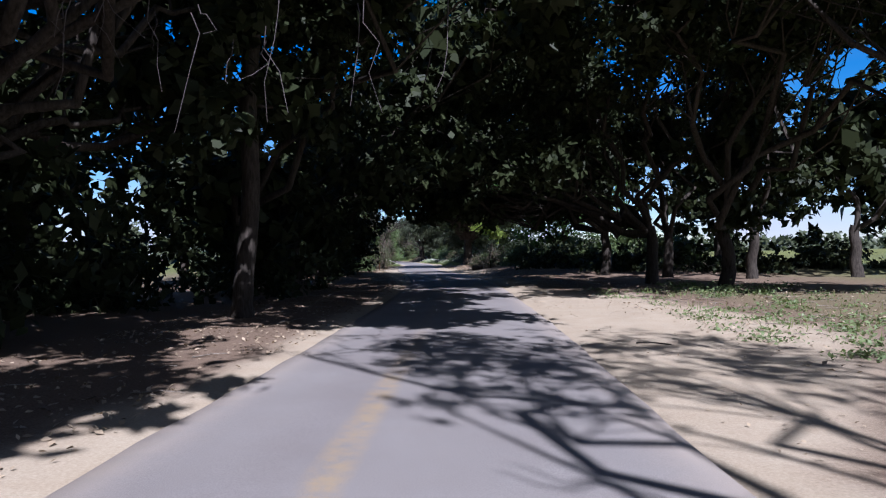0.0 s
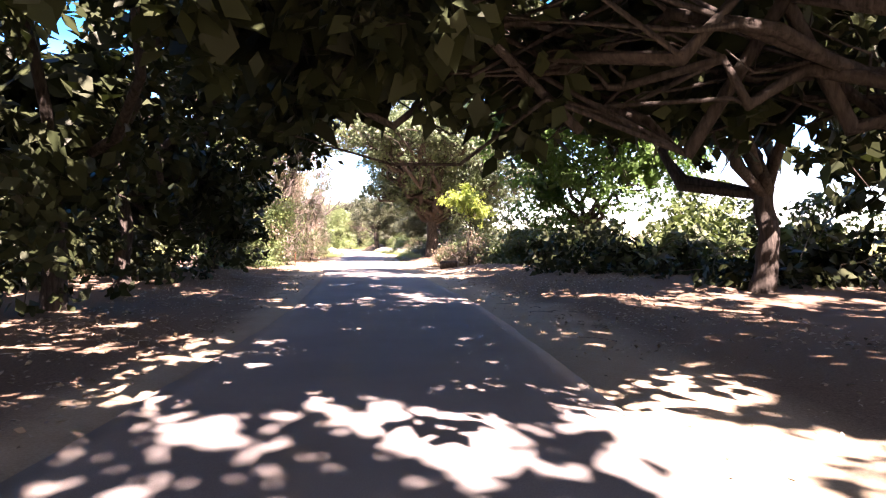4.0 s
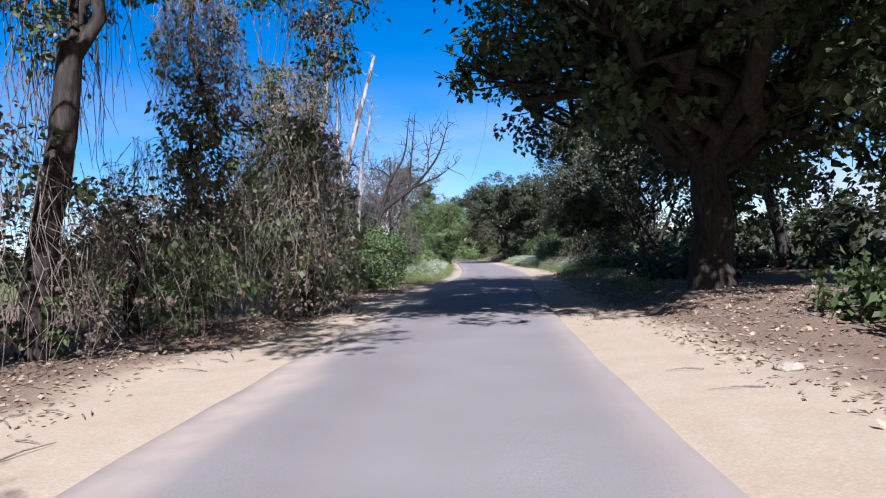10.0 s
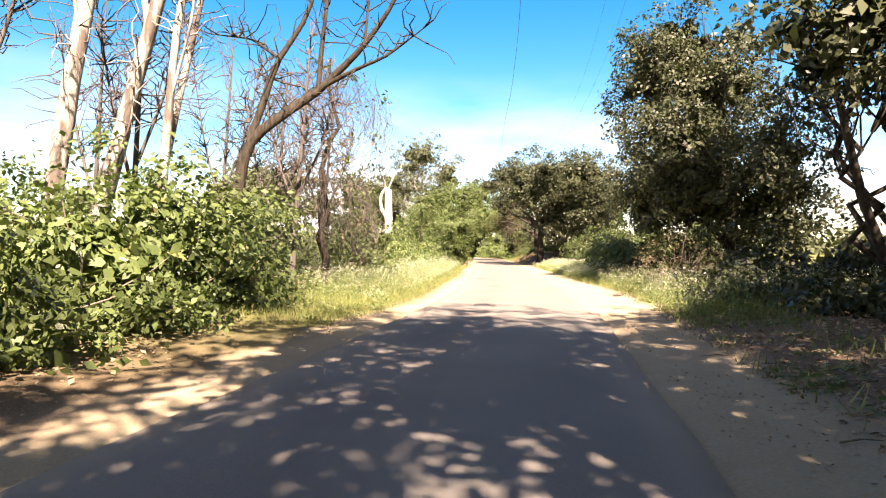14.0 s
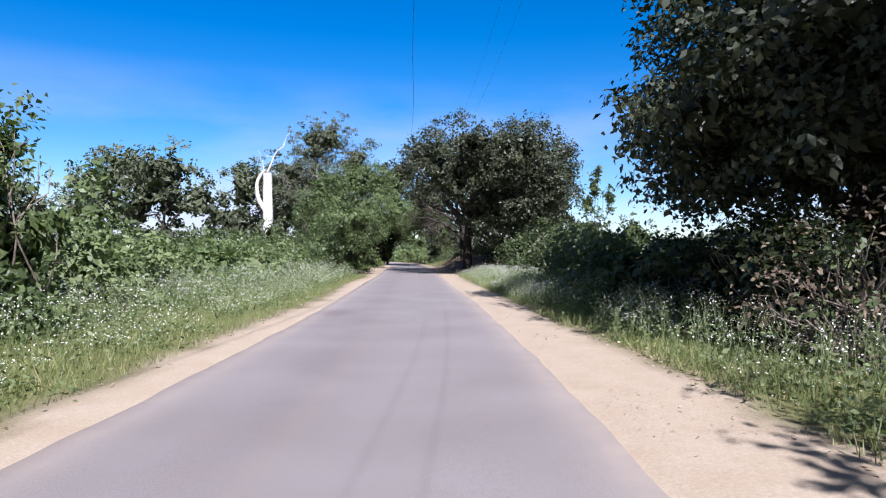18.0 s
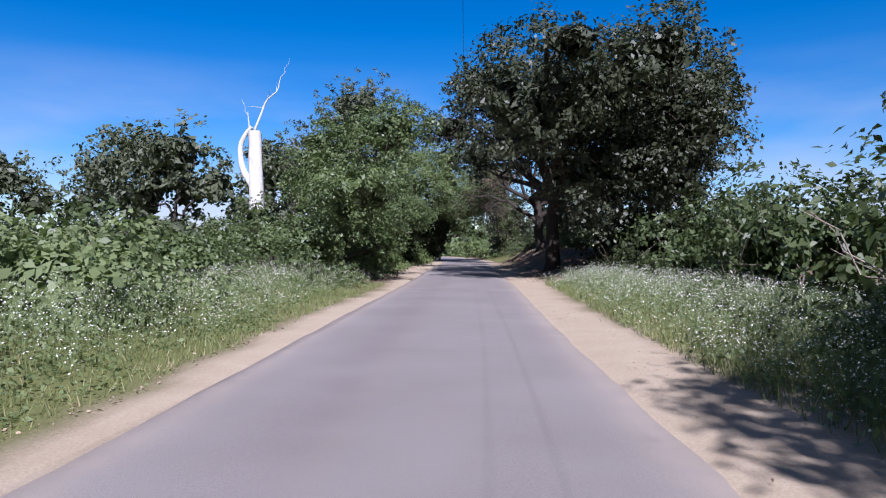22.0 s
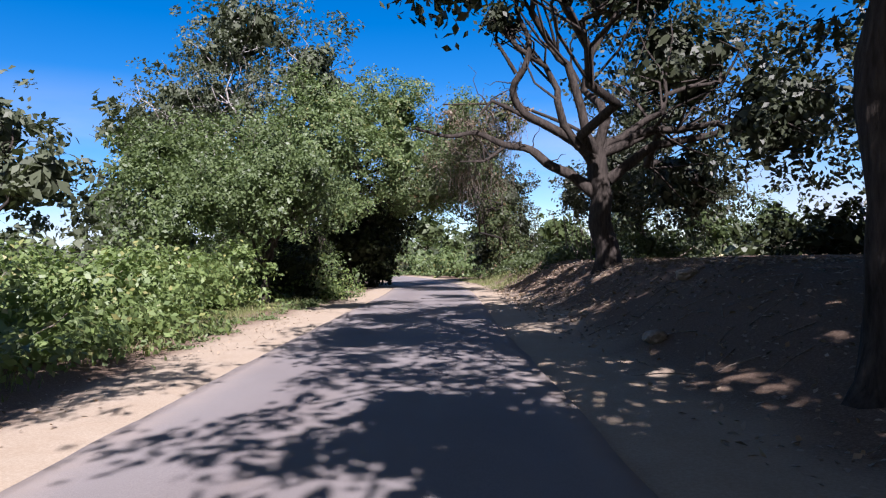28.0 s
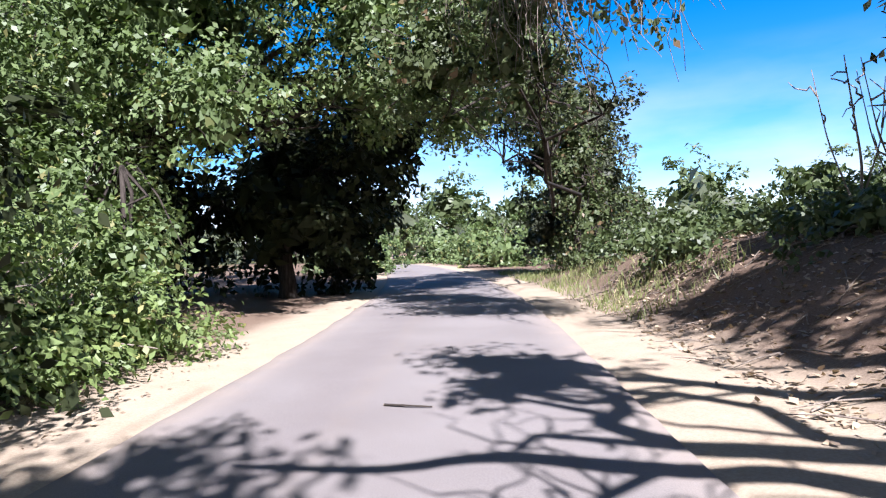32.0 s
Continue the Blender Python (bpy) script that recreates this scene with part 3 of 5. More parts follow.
# tunnel trees: leaf colour carries the shade under the canopy
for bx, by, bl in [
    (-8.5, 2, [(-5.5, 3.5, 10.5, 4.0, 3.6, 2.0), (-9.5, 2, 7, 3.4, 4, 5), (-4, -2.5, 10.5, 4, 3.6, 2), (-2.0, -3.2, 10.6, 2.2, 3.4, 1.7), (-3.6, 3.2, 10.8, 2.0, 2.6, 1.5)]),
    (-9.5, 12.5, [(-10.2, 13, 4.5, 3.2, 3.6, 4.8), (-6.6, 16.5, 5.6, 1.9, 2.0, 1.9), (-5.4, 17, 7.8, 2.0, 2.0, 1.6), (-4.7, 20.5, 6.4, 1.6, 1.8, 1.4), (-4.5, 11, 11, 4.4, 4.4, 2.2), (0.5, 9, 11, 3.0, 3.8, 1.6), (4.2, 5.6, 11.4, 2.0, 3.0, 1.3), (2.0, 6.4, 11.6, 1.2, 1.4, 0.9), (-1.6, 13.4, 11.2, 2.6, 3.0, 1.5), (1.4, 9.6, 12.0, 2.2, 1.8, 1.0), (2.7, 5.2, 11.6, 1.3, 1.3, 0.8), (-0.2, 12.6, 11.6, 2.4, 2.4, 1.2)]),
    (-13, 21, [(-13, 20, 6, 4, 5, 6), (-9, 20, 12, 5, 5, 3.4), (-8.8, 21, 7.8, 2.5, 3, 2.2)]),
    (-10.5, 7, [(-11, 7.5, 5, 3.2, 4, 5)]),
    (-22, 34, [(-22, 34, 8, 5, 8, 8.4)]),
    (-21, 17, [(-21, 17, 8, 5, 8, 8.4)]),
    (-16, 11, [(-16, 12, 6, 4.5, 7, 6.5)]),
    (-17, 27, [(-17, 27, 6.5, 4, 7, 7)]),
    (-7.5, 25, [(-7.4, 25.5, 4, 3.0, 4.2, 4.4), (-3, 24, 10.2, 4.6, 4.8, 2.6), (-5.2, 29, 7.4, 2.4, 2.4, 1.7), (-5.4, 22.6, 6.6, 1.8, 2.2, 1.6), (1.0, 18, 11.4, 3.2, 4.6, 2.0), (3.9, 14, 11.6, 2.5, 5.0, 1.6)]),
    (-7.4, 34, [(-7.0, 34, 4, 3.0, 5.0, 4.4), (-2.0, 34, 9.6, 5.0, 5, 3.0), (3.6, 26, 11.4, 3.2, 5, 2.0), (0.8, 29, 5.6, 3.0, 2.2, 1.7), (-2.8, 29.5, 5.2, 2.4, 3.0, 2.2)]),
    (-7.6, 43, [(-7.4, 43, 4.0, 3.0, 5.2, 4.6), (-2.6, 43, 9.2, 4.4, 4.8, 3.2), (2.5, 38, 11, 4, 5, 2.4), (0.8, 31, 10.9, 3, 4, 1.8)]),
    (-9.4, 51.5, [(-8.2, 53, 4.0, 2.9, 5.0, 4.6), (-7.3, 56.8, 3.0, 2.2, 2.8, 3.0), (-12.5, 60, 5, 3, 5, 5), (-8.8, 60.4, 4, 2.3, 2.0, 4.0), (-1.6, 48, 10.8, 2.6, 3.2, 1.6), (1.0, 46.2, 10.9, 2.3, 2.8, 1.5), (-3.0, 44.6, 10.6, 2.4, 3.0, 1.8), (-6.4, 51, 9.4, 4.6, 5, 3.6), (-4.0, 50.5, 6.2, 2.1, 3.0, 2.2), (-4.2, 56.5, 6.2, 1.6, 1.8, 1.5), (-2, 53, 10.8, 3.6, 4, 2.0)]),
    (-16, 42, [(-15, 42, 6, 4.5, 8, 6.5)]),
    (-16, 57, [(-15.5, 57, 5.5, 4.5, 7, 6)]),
    # last four: unseen trees added behind the start to block skylight
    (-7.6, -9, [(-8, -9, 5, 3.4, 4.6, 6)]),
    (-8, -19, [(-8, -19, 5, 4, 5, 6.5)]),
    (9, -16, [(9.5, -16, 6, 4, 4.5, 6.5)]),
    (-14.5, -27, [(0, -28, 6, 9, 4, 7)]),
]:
    make_tree("shade_tree", "dense vine-hung tree beside the lane, its shade in the leaf colour", (bx, by), bl, SHADED_LEAF, 0.35 if bx > -14 and by > 0 else 0.7, 1.2, 0.28, 4.0, group="shade trees over the lane", twigs=6, high=(0.46, 2.7))
# field edge: unlit look of these crowns is in the leaf colour
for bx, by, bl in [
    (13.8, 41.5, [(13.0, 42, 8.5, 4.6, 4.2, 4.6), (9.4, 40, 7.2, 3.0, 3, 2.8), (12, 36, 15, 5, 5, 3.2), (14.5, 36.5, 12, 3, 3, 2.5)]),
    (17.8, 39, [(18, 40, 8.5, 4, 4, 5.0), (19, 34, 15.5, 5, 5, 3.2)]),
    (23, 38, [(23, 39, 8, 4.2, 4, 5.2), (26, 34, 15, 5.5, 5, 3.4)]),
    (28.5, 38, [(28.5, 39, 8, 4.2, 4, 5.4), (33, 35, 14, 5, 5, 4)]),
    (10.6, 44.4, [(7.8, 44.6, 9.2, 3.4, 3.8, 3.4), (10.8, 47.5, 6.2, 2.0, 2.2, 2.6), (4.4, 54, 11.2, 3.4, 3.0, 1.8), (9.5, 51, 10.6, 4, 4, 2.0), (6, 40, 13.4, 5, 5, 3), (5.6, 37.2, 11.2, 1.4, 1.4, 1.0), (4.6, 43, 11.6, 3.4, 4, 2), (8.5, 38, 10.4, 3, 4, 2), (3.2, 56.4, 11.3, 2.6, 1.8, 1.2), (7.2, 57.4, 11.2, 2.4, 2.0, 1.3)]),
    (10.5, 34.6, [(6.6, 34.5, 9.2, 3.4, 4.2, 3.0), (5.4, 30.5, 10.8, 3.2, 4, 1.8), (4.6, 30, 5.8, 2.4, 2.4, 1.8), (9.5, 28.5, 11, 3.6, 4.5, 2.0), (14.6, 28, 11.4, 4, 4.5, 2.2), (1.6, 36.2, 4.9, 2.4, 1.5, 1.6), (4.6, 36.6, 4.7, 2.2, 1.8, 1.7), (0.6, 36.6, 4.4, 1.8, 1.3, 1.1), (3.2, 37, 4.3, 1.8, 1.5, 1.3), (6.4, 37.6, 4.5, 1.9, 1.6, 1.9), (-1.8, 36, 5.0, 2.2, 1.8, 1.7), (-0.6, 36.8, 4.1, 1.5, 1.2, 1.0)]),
    # next row: tree added out of view, its high crown shades the sand
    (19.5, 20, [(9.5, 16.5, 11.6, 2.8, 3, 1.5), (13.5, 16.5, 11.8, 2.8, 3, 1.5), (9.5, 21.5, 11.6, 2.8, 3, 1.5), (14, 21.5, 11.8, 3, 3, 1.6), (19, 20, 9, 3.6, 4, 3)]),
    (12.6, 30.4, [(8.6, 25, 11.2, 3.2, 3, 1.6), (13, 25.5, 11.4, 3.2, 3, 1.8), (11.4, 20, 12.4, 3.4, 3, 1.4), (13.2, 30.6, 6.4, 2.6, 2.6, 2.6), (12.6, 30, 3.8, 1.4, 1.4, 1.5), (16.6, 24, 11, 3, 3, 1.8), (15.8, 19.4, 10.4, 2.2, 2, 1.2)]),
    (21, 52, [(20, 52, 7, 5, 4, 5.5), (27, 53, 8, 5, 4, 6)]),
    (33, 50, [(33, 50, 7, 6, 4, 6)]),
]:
    make_tree("field_edge_tree", "leafy tree at the edge of the field, shade in its leaf colour", (bx, by), bl, SHADED_LEAF, 0.35 if bx < 15 else 0.6, 1.05, 0.32, 3.4, high=(0.36, 1.7), group="trees at the field edge", twigs=9)
for x in (5.2, 7.0, 9.4):
    k = x - 6
    make_tree("bare_limbed_tree", "tall bare crooked stems behind the sand", (x, -5.2 - 0.4 * k), [(x + 0.3 * k, -5.4, 14, 1.9, 1.8, 1.2), (x - 1.8, -2.4, 13.8, 2.2, 2.0, 1.2)], SHADED_LEAF, 0.24, 0.75, 0.2, 7.5, (0.15 * k, 0.3), twigs=14, group="bare stems", core=0.0,
              limbs=[([(x + 0.1 * k, -5, 5), (x - 1.0, -4.6, 8), (x - 1.6, -4.4, 11)], 0.09, 0.02), ([(x + 0.1 * k, -5, 6), (x + 1.2, -4.6, 8.6), (x + 1.9, -4.2, 12)], 0.08, 0.02)])
# undergrowth coloured as if in deep shade
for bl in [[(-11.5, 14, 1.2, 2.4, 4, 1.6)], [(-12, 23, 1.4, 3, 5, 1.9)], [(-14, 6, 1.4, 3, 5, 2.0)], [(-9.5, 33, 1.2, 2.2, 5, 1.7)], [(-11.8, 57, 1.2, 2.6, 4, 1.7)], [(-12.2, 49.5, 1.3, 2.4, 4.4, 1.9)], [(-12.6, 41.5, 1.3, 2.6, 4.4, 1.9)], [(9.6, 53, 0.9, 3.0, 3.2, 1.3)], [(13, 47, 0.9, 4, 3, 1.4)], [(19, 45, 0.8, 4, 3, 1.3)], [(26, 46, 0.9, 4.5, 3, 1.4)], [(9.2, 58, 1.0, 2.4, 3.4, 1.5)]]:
    make_bush("undergrowth_bush", "undergrowth among the trees, shade put into its leaf colour", bl, SHADED_LEAF, 0.3, 1.0, "undergrowth")

# ---------------------------------------------------------------- stretch two: out of the tunnel
make_tree("vine_draped_tree", "tree wholly draped in dry and green vines", (-9.4, 63), [(-9.0, 63.8, 3.6, 2.2, 3.0, 3.8), (-9.2, 64, 8.0, 2.8, 3.4, 3.4), (-5.5, 65, 10.6, 2.4, 2.6, 1.3), (-8, 66.5, 9.6, 2.2, 2.4, 1.6)], VINE_LEAF, 0.16, 1.35, 0.3, 4.2, twigs=8)
make_tree("leaning_tree", "dark leaning tree hung with vines over the hedge", (-11.5, 73), [(-10.5, 75, 9.4, 3, 3.5, 2.4), (-6.2, 77, 9.0, 2.4, 2.6, 1.6), (-12, 70, 10, 3.2, 3, 2.6), (-8.5, 81, 10.6, 3.0, 3.0, 2.0), (-5.4, 84, 10.7, 2.6, 2.4, 1.3), (-2.4, 86, 10.9, 2.2, 2.2, 1.2), (-2.4, 73.5, 11.7, 2.6, 2.4, 1.0), (-8.4, 84, 10.2, 2.2, 2.2, 1.4)], VINE_LEAF, 0.17, 0.9, 0.24, 6.0, (1.0, 1.0), twigs=18, core=0.0)
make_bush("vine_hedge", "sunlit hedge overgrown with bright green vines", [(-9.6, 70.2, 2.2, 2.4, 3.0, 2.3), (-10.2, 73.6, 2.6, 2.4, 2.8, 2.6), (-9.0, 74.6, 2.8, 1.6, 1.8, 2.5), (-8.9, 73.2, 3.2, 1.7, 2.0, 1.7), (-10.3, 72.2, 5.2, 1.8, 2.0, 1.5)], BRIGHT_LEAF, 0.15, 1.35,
          extra=[("dry tan leaves", DRY_LEAF, 0.12, 0.3)])
make_tree("yellow_bush", "small tree with bright yellow-green leaves", (5.0, 70), [(4.4, 69.4, 4.5, 1.5, 1.5, 0.75), (5.4, 70.4, 3.7, 1.2, 1.3, 0.8)], YELLOW_LEAF, 0.14, 1.0, 0.07, 2.2, (-0.2, -0.2), twigs=8, clump=0.25)
make_bush("brush_heap", "brown brushwood thicket with a few green leaves", [(4.9, 71.5, 1.0, 1.6, 2.2, 1.5), (4.6, 75.5, 0.8, 1.4, 2.4, 1.1)], DRY_LEAF, 0.12, 0.7, stems=60, core=0.3, extra=[("green leaves", GREEN_LEAF, 0.14, 0.4)])
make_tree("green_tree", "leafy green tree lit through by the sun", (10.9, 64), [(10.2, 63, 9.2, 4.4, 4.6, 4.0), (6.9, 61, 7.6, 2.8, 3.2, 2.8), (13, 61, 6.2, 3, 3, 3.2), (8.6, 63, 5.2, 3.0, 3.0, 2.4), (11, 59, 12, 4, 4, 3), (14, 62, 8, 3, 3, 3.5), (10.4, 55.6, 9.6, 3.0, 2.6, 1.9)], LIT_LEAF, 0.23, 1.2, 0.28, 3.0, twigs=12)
for bl in [[(10.5, 55, 0.8, 3, 3.5, 1.2)], [(9.5, 66, 1.0, 3, 3.2, 1.4)], [(9, 74, 1.0, 3, 3.2, 1.5)], [(14, 60, 1.6, 3.5, 4.5, 2.4)], [(20, 58, 1.6, 4, 4, 2.4)], [(12.5, 54, 1.2, 3, 3, 1.9)], [(12, 67, 2.2, 4, 3, 2.4)], [(18, 65, 2.4, 4.4, 3.4, 2.8)], [(8, 68.5, 1.6, 2.4, 2.4, 1.9)], [(8.4, 82, 0.8, 3.2, 3.2, 1.2)], [(5.4, 84.6, 0.6, 1.8, 2.0, 0.9)]]:
    make_bush("verge_bush", "leafy green bush on the verge", bl, GREEN_LEAF, 0.18 if bl[0][0] < 10 else 0.29, 0.8, "verge bushes")
make_tree("great_oak", "great oak with a massive dark trunk and wide crown", (3.3, 91.3),
          [(5.5, 91, 9.6, 5.0, 5.4, 4.2), (0.2, 94, 9.8, 4.0, 5.0, 3.0), (2.6, 85.5, 11.2, 4.8, 4.8, 3.2), (-0.9, 98.6, 7.6, 2.0, 2.4, 2.2), (9.6, 96, 7.4, 3.4, 4.2, 3.2), (3.0, 91, 14.4, 4.6, 4.6, 3.0), (8.2, 86, 7.6, 3.4, 3.6, 3.0),
           (-1.8, 91, 9.6, 2.2, 3.0, 1.5), (-4.4, 89.5, 12.6, 2.6, 3.0, 1.3), (-2.0, 87.5, 12.9, 2.6, 2.8, 1.3), (0.6, 92.5, 17.0, 4.6, 4.6, 3.0), (6.4, 93, 16.6, 4.6, 4.6, 3.2), (3.4, 90.6, 18.0, 3.8, 3.4, 2.2), (9.6, 92, 13.4, 3.4, 3.6, 2.8), (-2.6, 94, 13.6, 2.6, 3.0, 2.2), (-2.7, 89, 6.4, 1.3, 1.4, 0.7), (-1.0, 90, 7.0, 1.6, 1.6, 1.0), (3.2, 97.8, 7.6, 2.0, 2.2, 1.1), (5.5, 97.4, 5.2, 0.9, 1.2, 1.7), (12, 90, 8, 3.5, 4, 4), (0.2, 83.6, 9.9, 3.8, 3.4, 1.7), (5.4, 83.2, 10, 3.6, 3.4, 2.0), (10, 84, 10.2, 3.6, 3.6, 2.2), (1.2, 97, 6.4, 1.6, 1.8, 1.8), (-2.4, 86.5, 10.8, 3, 3, 1.5), (0.6, 79.6, 10.6, 3.8, 3.0, 1.6), (5.2, 79.2, 11, 3.4, 3.0, 1.7), (-2.4, 80.5, 11.2, 2.4, 2.8, 1.3), (6.6, 93, 4.8, 2.4, 2.6, 2.3), (1.7, 93.6, 6.8, 1.8, 2.0, 2.0), (8.6, 91.5, 4.0, 2.2, 2.6, 2.3), (5.6, 96.5, 3.2, 2.2, 2.4, 1.8), (3.6, 86.6, 7.9, 3.4, 2.6, 1.9), (0.4, 88.8, 7.8, 2.2, 2.4, 1.6), (-1.2, 82, 10.3, 2.6, 2.6, 1.4), (2.9, 80.6, 10.6, 1.8, 2.0, 1.2), (1.2, 88.5, 5.6, 1.6, 1.6, 1.2), (5.6, 88, 5.4, 2.0, 2.0, 1.6), (7.6, 89, 6.4, 2.4, 2.4, 2.0), (3.0, 87.6, 6.8, 2.2, 1.6, 1.1)],
          GREAT_LEAF, 0.23, 0.95, 0.58, 4.2, (0.1, 0.3), twigs=12, sides=18, core=0.2)
# vine towers and dark trunks
make_tree("dark_trunk_tree", "bare dark trunk leaning outward behind the vines", (-9.7, 80.4), [(-11.2, 80.8, 12.6, 2.4, 2.4, 1.6), (-9.6, 81, 10.4, 1.2, 1.2, 1.0)], VINE_LEAF, 0.17, 0.4, 0.23, 9.5, (-0.8, 0.1), twigs=24, core=0.0)
make_tree("dark_trunk_tree", "dark forked trunk leaning over the vines", (-9.7, 81.8), [(-7.6, 82.2, 9.6, 1.7, 1.8, 1.5), (-9.2, 83.4, 11.6, 2.0, 2.0, 1.3), (-8.4, 82.6, 7.6, 1.0, 1.2, 0.9)], VINE_LEAF, 0.17, 0.4, 0.25, 5.6, (0.8, 0.2), twigs=26, core=0.0)


def vine_tower(blobs, label, strands=520, leafy=1.3, wood=None, sway=0.13):
    """Old stems smothered in dry hanging vines."""
    rng = rng_next(blobs[0])
    root = thing("vine_tower", (0, 0, 0), label, "vines", "vine towers")
    hang = []
    for x, y, z, rx, ry, rz in blobs:
        for k in range(strands // len(blobs)):
            d = unit(rng.normal(0, 1, 3))
            d[2] = abs(d[2]) * 0.8
            a = np.array([x, y, z]) + d * (rx, ry, rz) * rng.uniform(0.9, 1.15)
            L = min(rng.uniform(0.6, 3.2), a[2] - ground_at(a[0], a[1]))
            t = np.linspace(0, 1, 5)[:, None]
            q = a + np.array([[0, 0, -L]]) * t + np.c_[d[0] * 0.25 * np.sin(3 * t), d[1] * 0.25 * np.sin(3 * t), 0 * t] + rng.normal(0, sway, (5, 3))
            hang.append(tube(q, np.linspace(0.009, 0.004, 5), 3))
        stem = bend((x, y, ground_at(x, y) - 0.1), (x + rng.uniform(-0.5, 0.5), y, z + rz * 0.9), rng, 9, 0.08)
        part("stem", mesh("stem", *tube(stem, np.linspace(0.16, 0.05, 9), 8, 0.08), BARK, True), root)
    tagged(part("vine_mass", mesh("vine_mass", *join(hang), wood or TWIG), root, "hanging dry vine strands"), kind="stuff")
    part("foliage", mesh("foliage", *crown(blobs, 0.12, 0.5 * leafy, rng, 0.3, 0.3, 1.6), DRY_LEAF), root, "dry tan leaves")
    part("foliage", mesh("foliage", *crown(blobs, 0.16, 0.65 * leafy, rng, 0.35, 0.35, 1.0), VINE_LEAF), root, "dull green leaves")
    return root


vine_tower([(-9.8, 80.5, 2.0, 1.5, 2.2, 2.4), (-10.0, 85.2, 1.5, 1.7, 2.4, 1.8)], "tan dry vines hanging in a thick curtain")
vine_tower([(-10.6, 88.6, 2.6, 1.7, 2.2, 3.0), (-10.0, 88.8, 6.8, 0.9, 1.0, 3.8)], "tall tower of dry vines over old trunks", 700)
vine_tower([(-7.9, 90.2, 2.3, 1.4, 2.2, 2.7), (-8.5, 91.5, 4.4, 1.3, 1.4, 1.4)], "brown vine thicket with dark hollows", 520)
vine_tower([(-11.1, 97.4, 3.2, 1.9, 2.2, 3.6), (-10.4, 97.6, 1.6, 1.0, 1.6, 1.8), (-11.0, 98.0, 7.4, 1.6, 1.9, 2.6)], "brown vine thicket with dark hollows", 620, 1.8)
vine_tower([(-11.6, 121.5, 2.6, 1.7, 2.2, 3.0), (-11.8, 122.2, 6.6, 2.1, 2.2, 2.8)], "grey thicket of hanging bare twigs", 560, 0.12, GREY_TWIG, 0.22)


def bare_tree(name, label, trunk, r0, r1, limbs, bark, twigs=60, spread=1.6, group=""):
    """A leafless tree: a stem through given places, its limbs, and fine twigs."""
    rng = rng_next(trunk[0])
    root = thing(name, (0, 0, 0), label, "dead tree", group)
    q = smooth_path(trunk, 16)
    part("trunk", mesh("trunk", *tube(q, np.linspace(r0, r1, 16), 10, 0.08, SEED[0]), bark, True), root)
    ends = [q[8:]]
    for pts, a, b in limbs:
        w = smooth_path(pts, 12)
        part("limb", mesh("limb", *tube(w, np.linspace(a, b, 12), 7, 0.08, SEED[0]), bark, True), root)
        ends.append(w[3:])
    ends = np.concatenate(ends)
    fine = []
    for k in range(twigs):
        a = ends[rng.randint(len(ends))]
        d = unit(rng.normal(0, 1, 3) + (0, 0, 0.9)) * spread * rng.uniform(0.3, 1.0)
        fine.append(tube(bend(a, a + d, rng, 5, 0.2), np.linspace(0.022, 0.006, 5), 4))
    if fine:
        tagged(part("twig_mass", mesh("twig_mass", *join(fine), bark), root), kind="stuff")
    return root


bare_tree("pale_dead_tree", "pale peeling dead trunk, thick and leaning", [(-15.0, 111, 0), (-14.75, 111, 2.3), (-14.3, 111, 5), (-13.8, 111, 7.5), (-13.2, 111, 11.6), (-12.9, 111, 14)], 0.26, 0.13, [([(-14.3, 111, 5.2), (-13.9, 110.8, 7), (-14.3, 110.6, 9.5)], 0.06, 0.02)], PALE_BARK, 40, 1.3, "pale dead trees")
bare_tree("pale_dead_tree", "pale dead trunk leaning over the bushes", [(-14.2, 111.3, 0), (-13.55, 111.3, 2.7), (-12.9, 111.3, 5), (-12.3, 111.3, 7), (-10.9, 111.3, 11.3), (-10.2, 111.2, 13.5)], 0.23, 0.1, [([(-12.4, 111.3, 6.8), (-12.7, 111.2, 8.8), (-12.5, 111, 11.5)], 0.09, 0.03), ([(-13.4, 111.3, 3.2), (-12.6, 111, 4.6), (-12.4, 110.8, 6.2)], 0.04, 0.015)], PALE_BARK, 45, 1.3, "pale dead trees")
bare_tree("pale_dead_tree", "slender pale dead trunk in the bushes", [(-11.7, 110.5, 0), (-11.5, 110.5, 3), (-11.2, 110.5, 6.5), (-10.3, 110.5, 10.5)], 0.13, 0.05, [([(-11.3, 110.5, 5), (-10.7, 110.3, 6.6), (-10.5, 110.2, 8.6)], 0.04, 0.012)], PALE_BARK, 40, 1.1, "pale dead trees")
bare_tree("pale_dead_tree", "slim pale dead trunk behind the others", [(-14.4, 114, 0), (-13.6, 114, 4.2), (-12.6, 114, 8.5), (-12.0, 114, 11.5)], 0.14, 0.06, [], PALE_BARK, 40, 1.2, "pale dead trees")
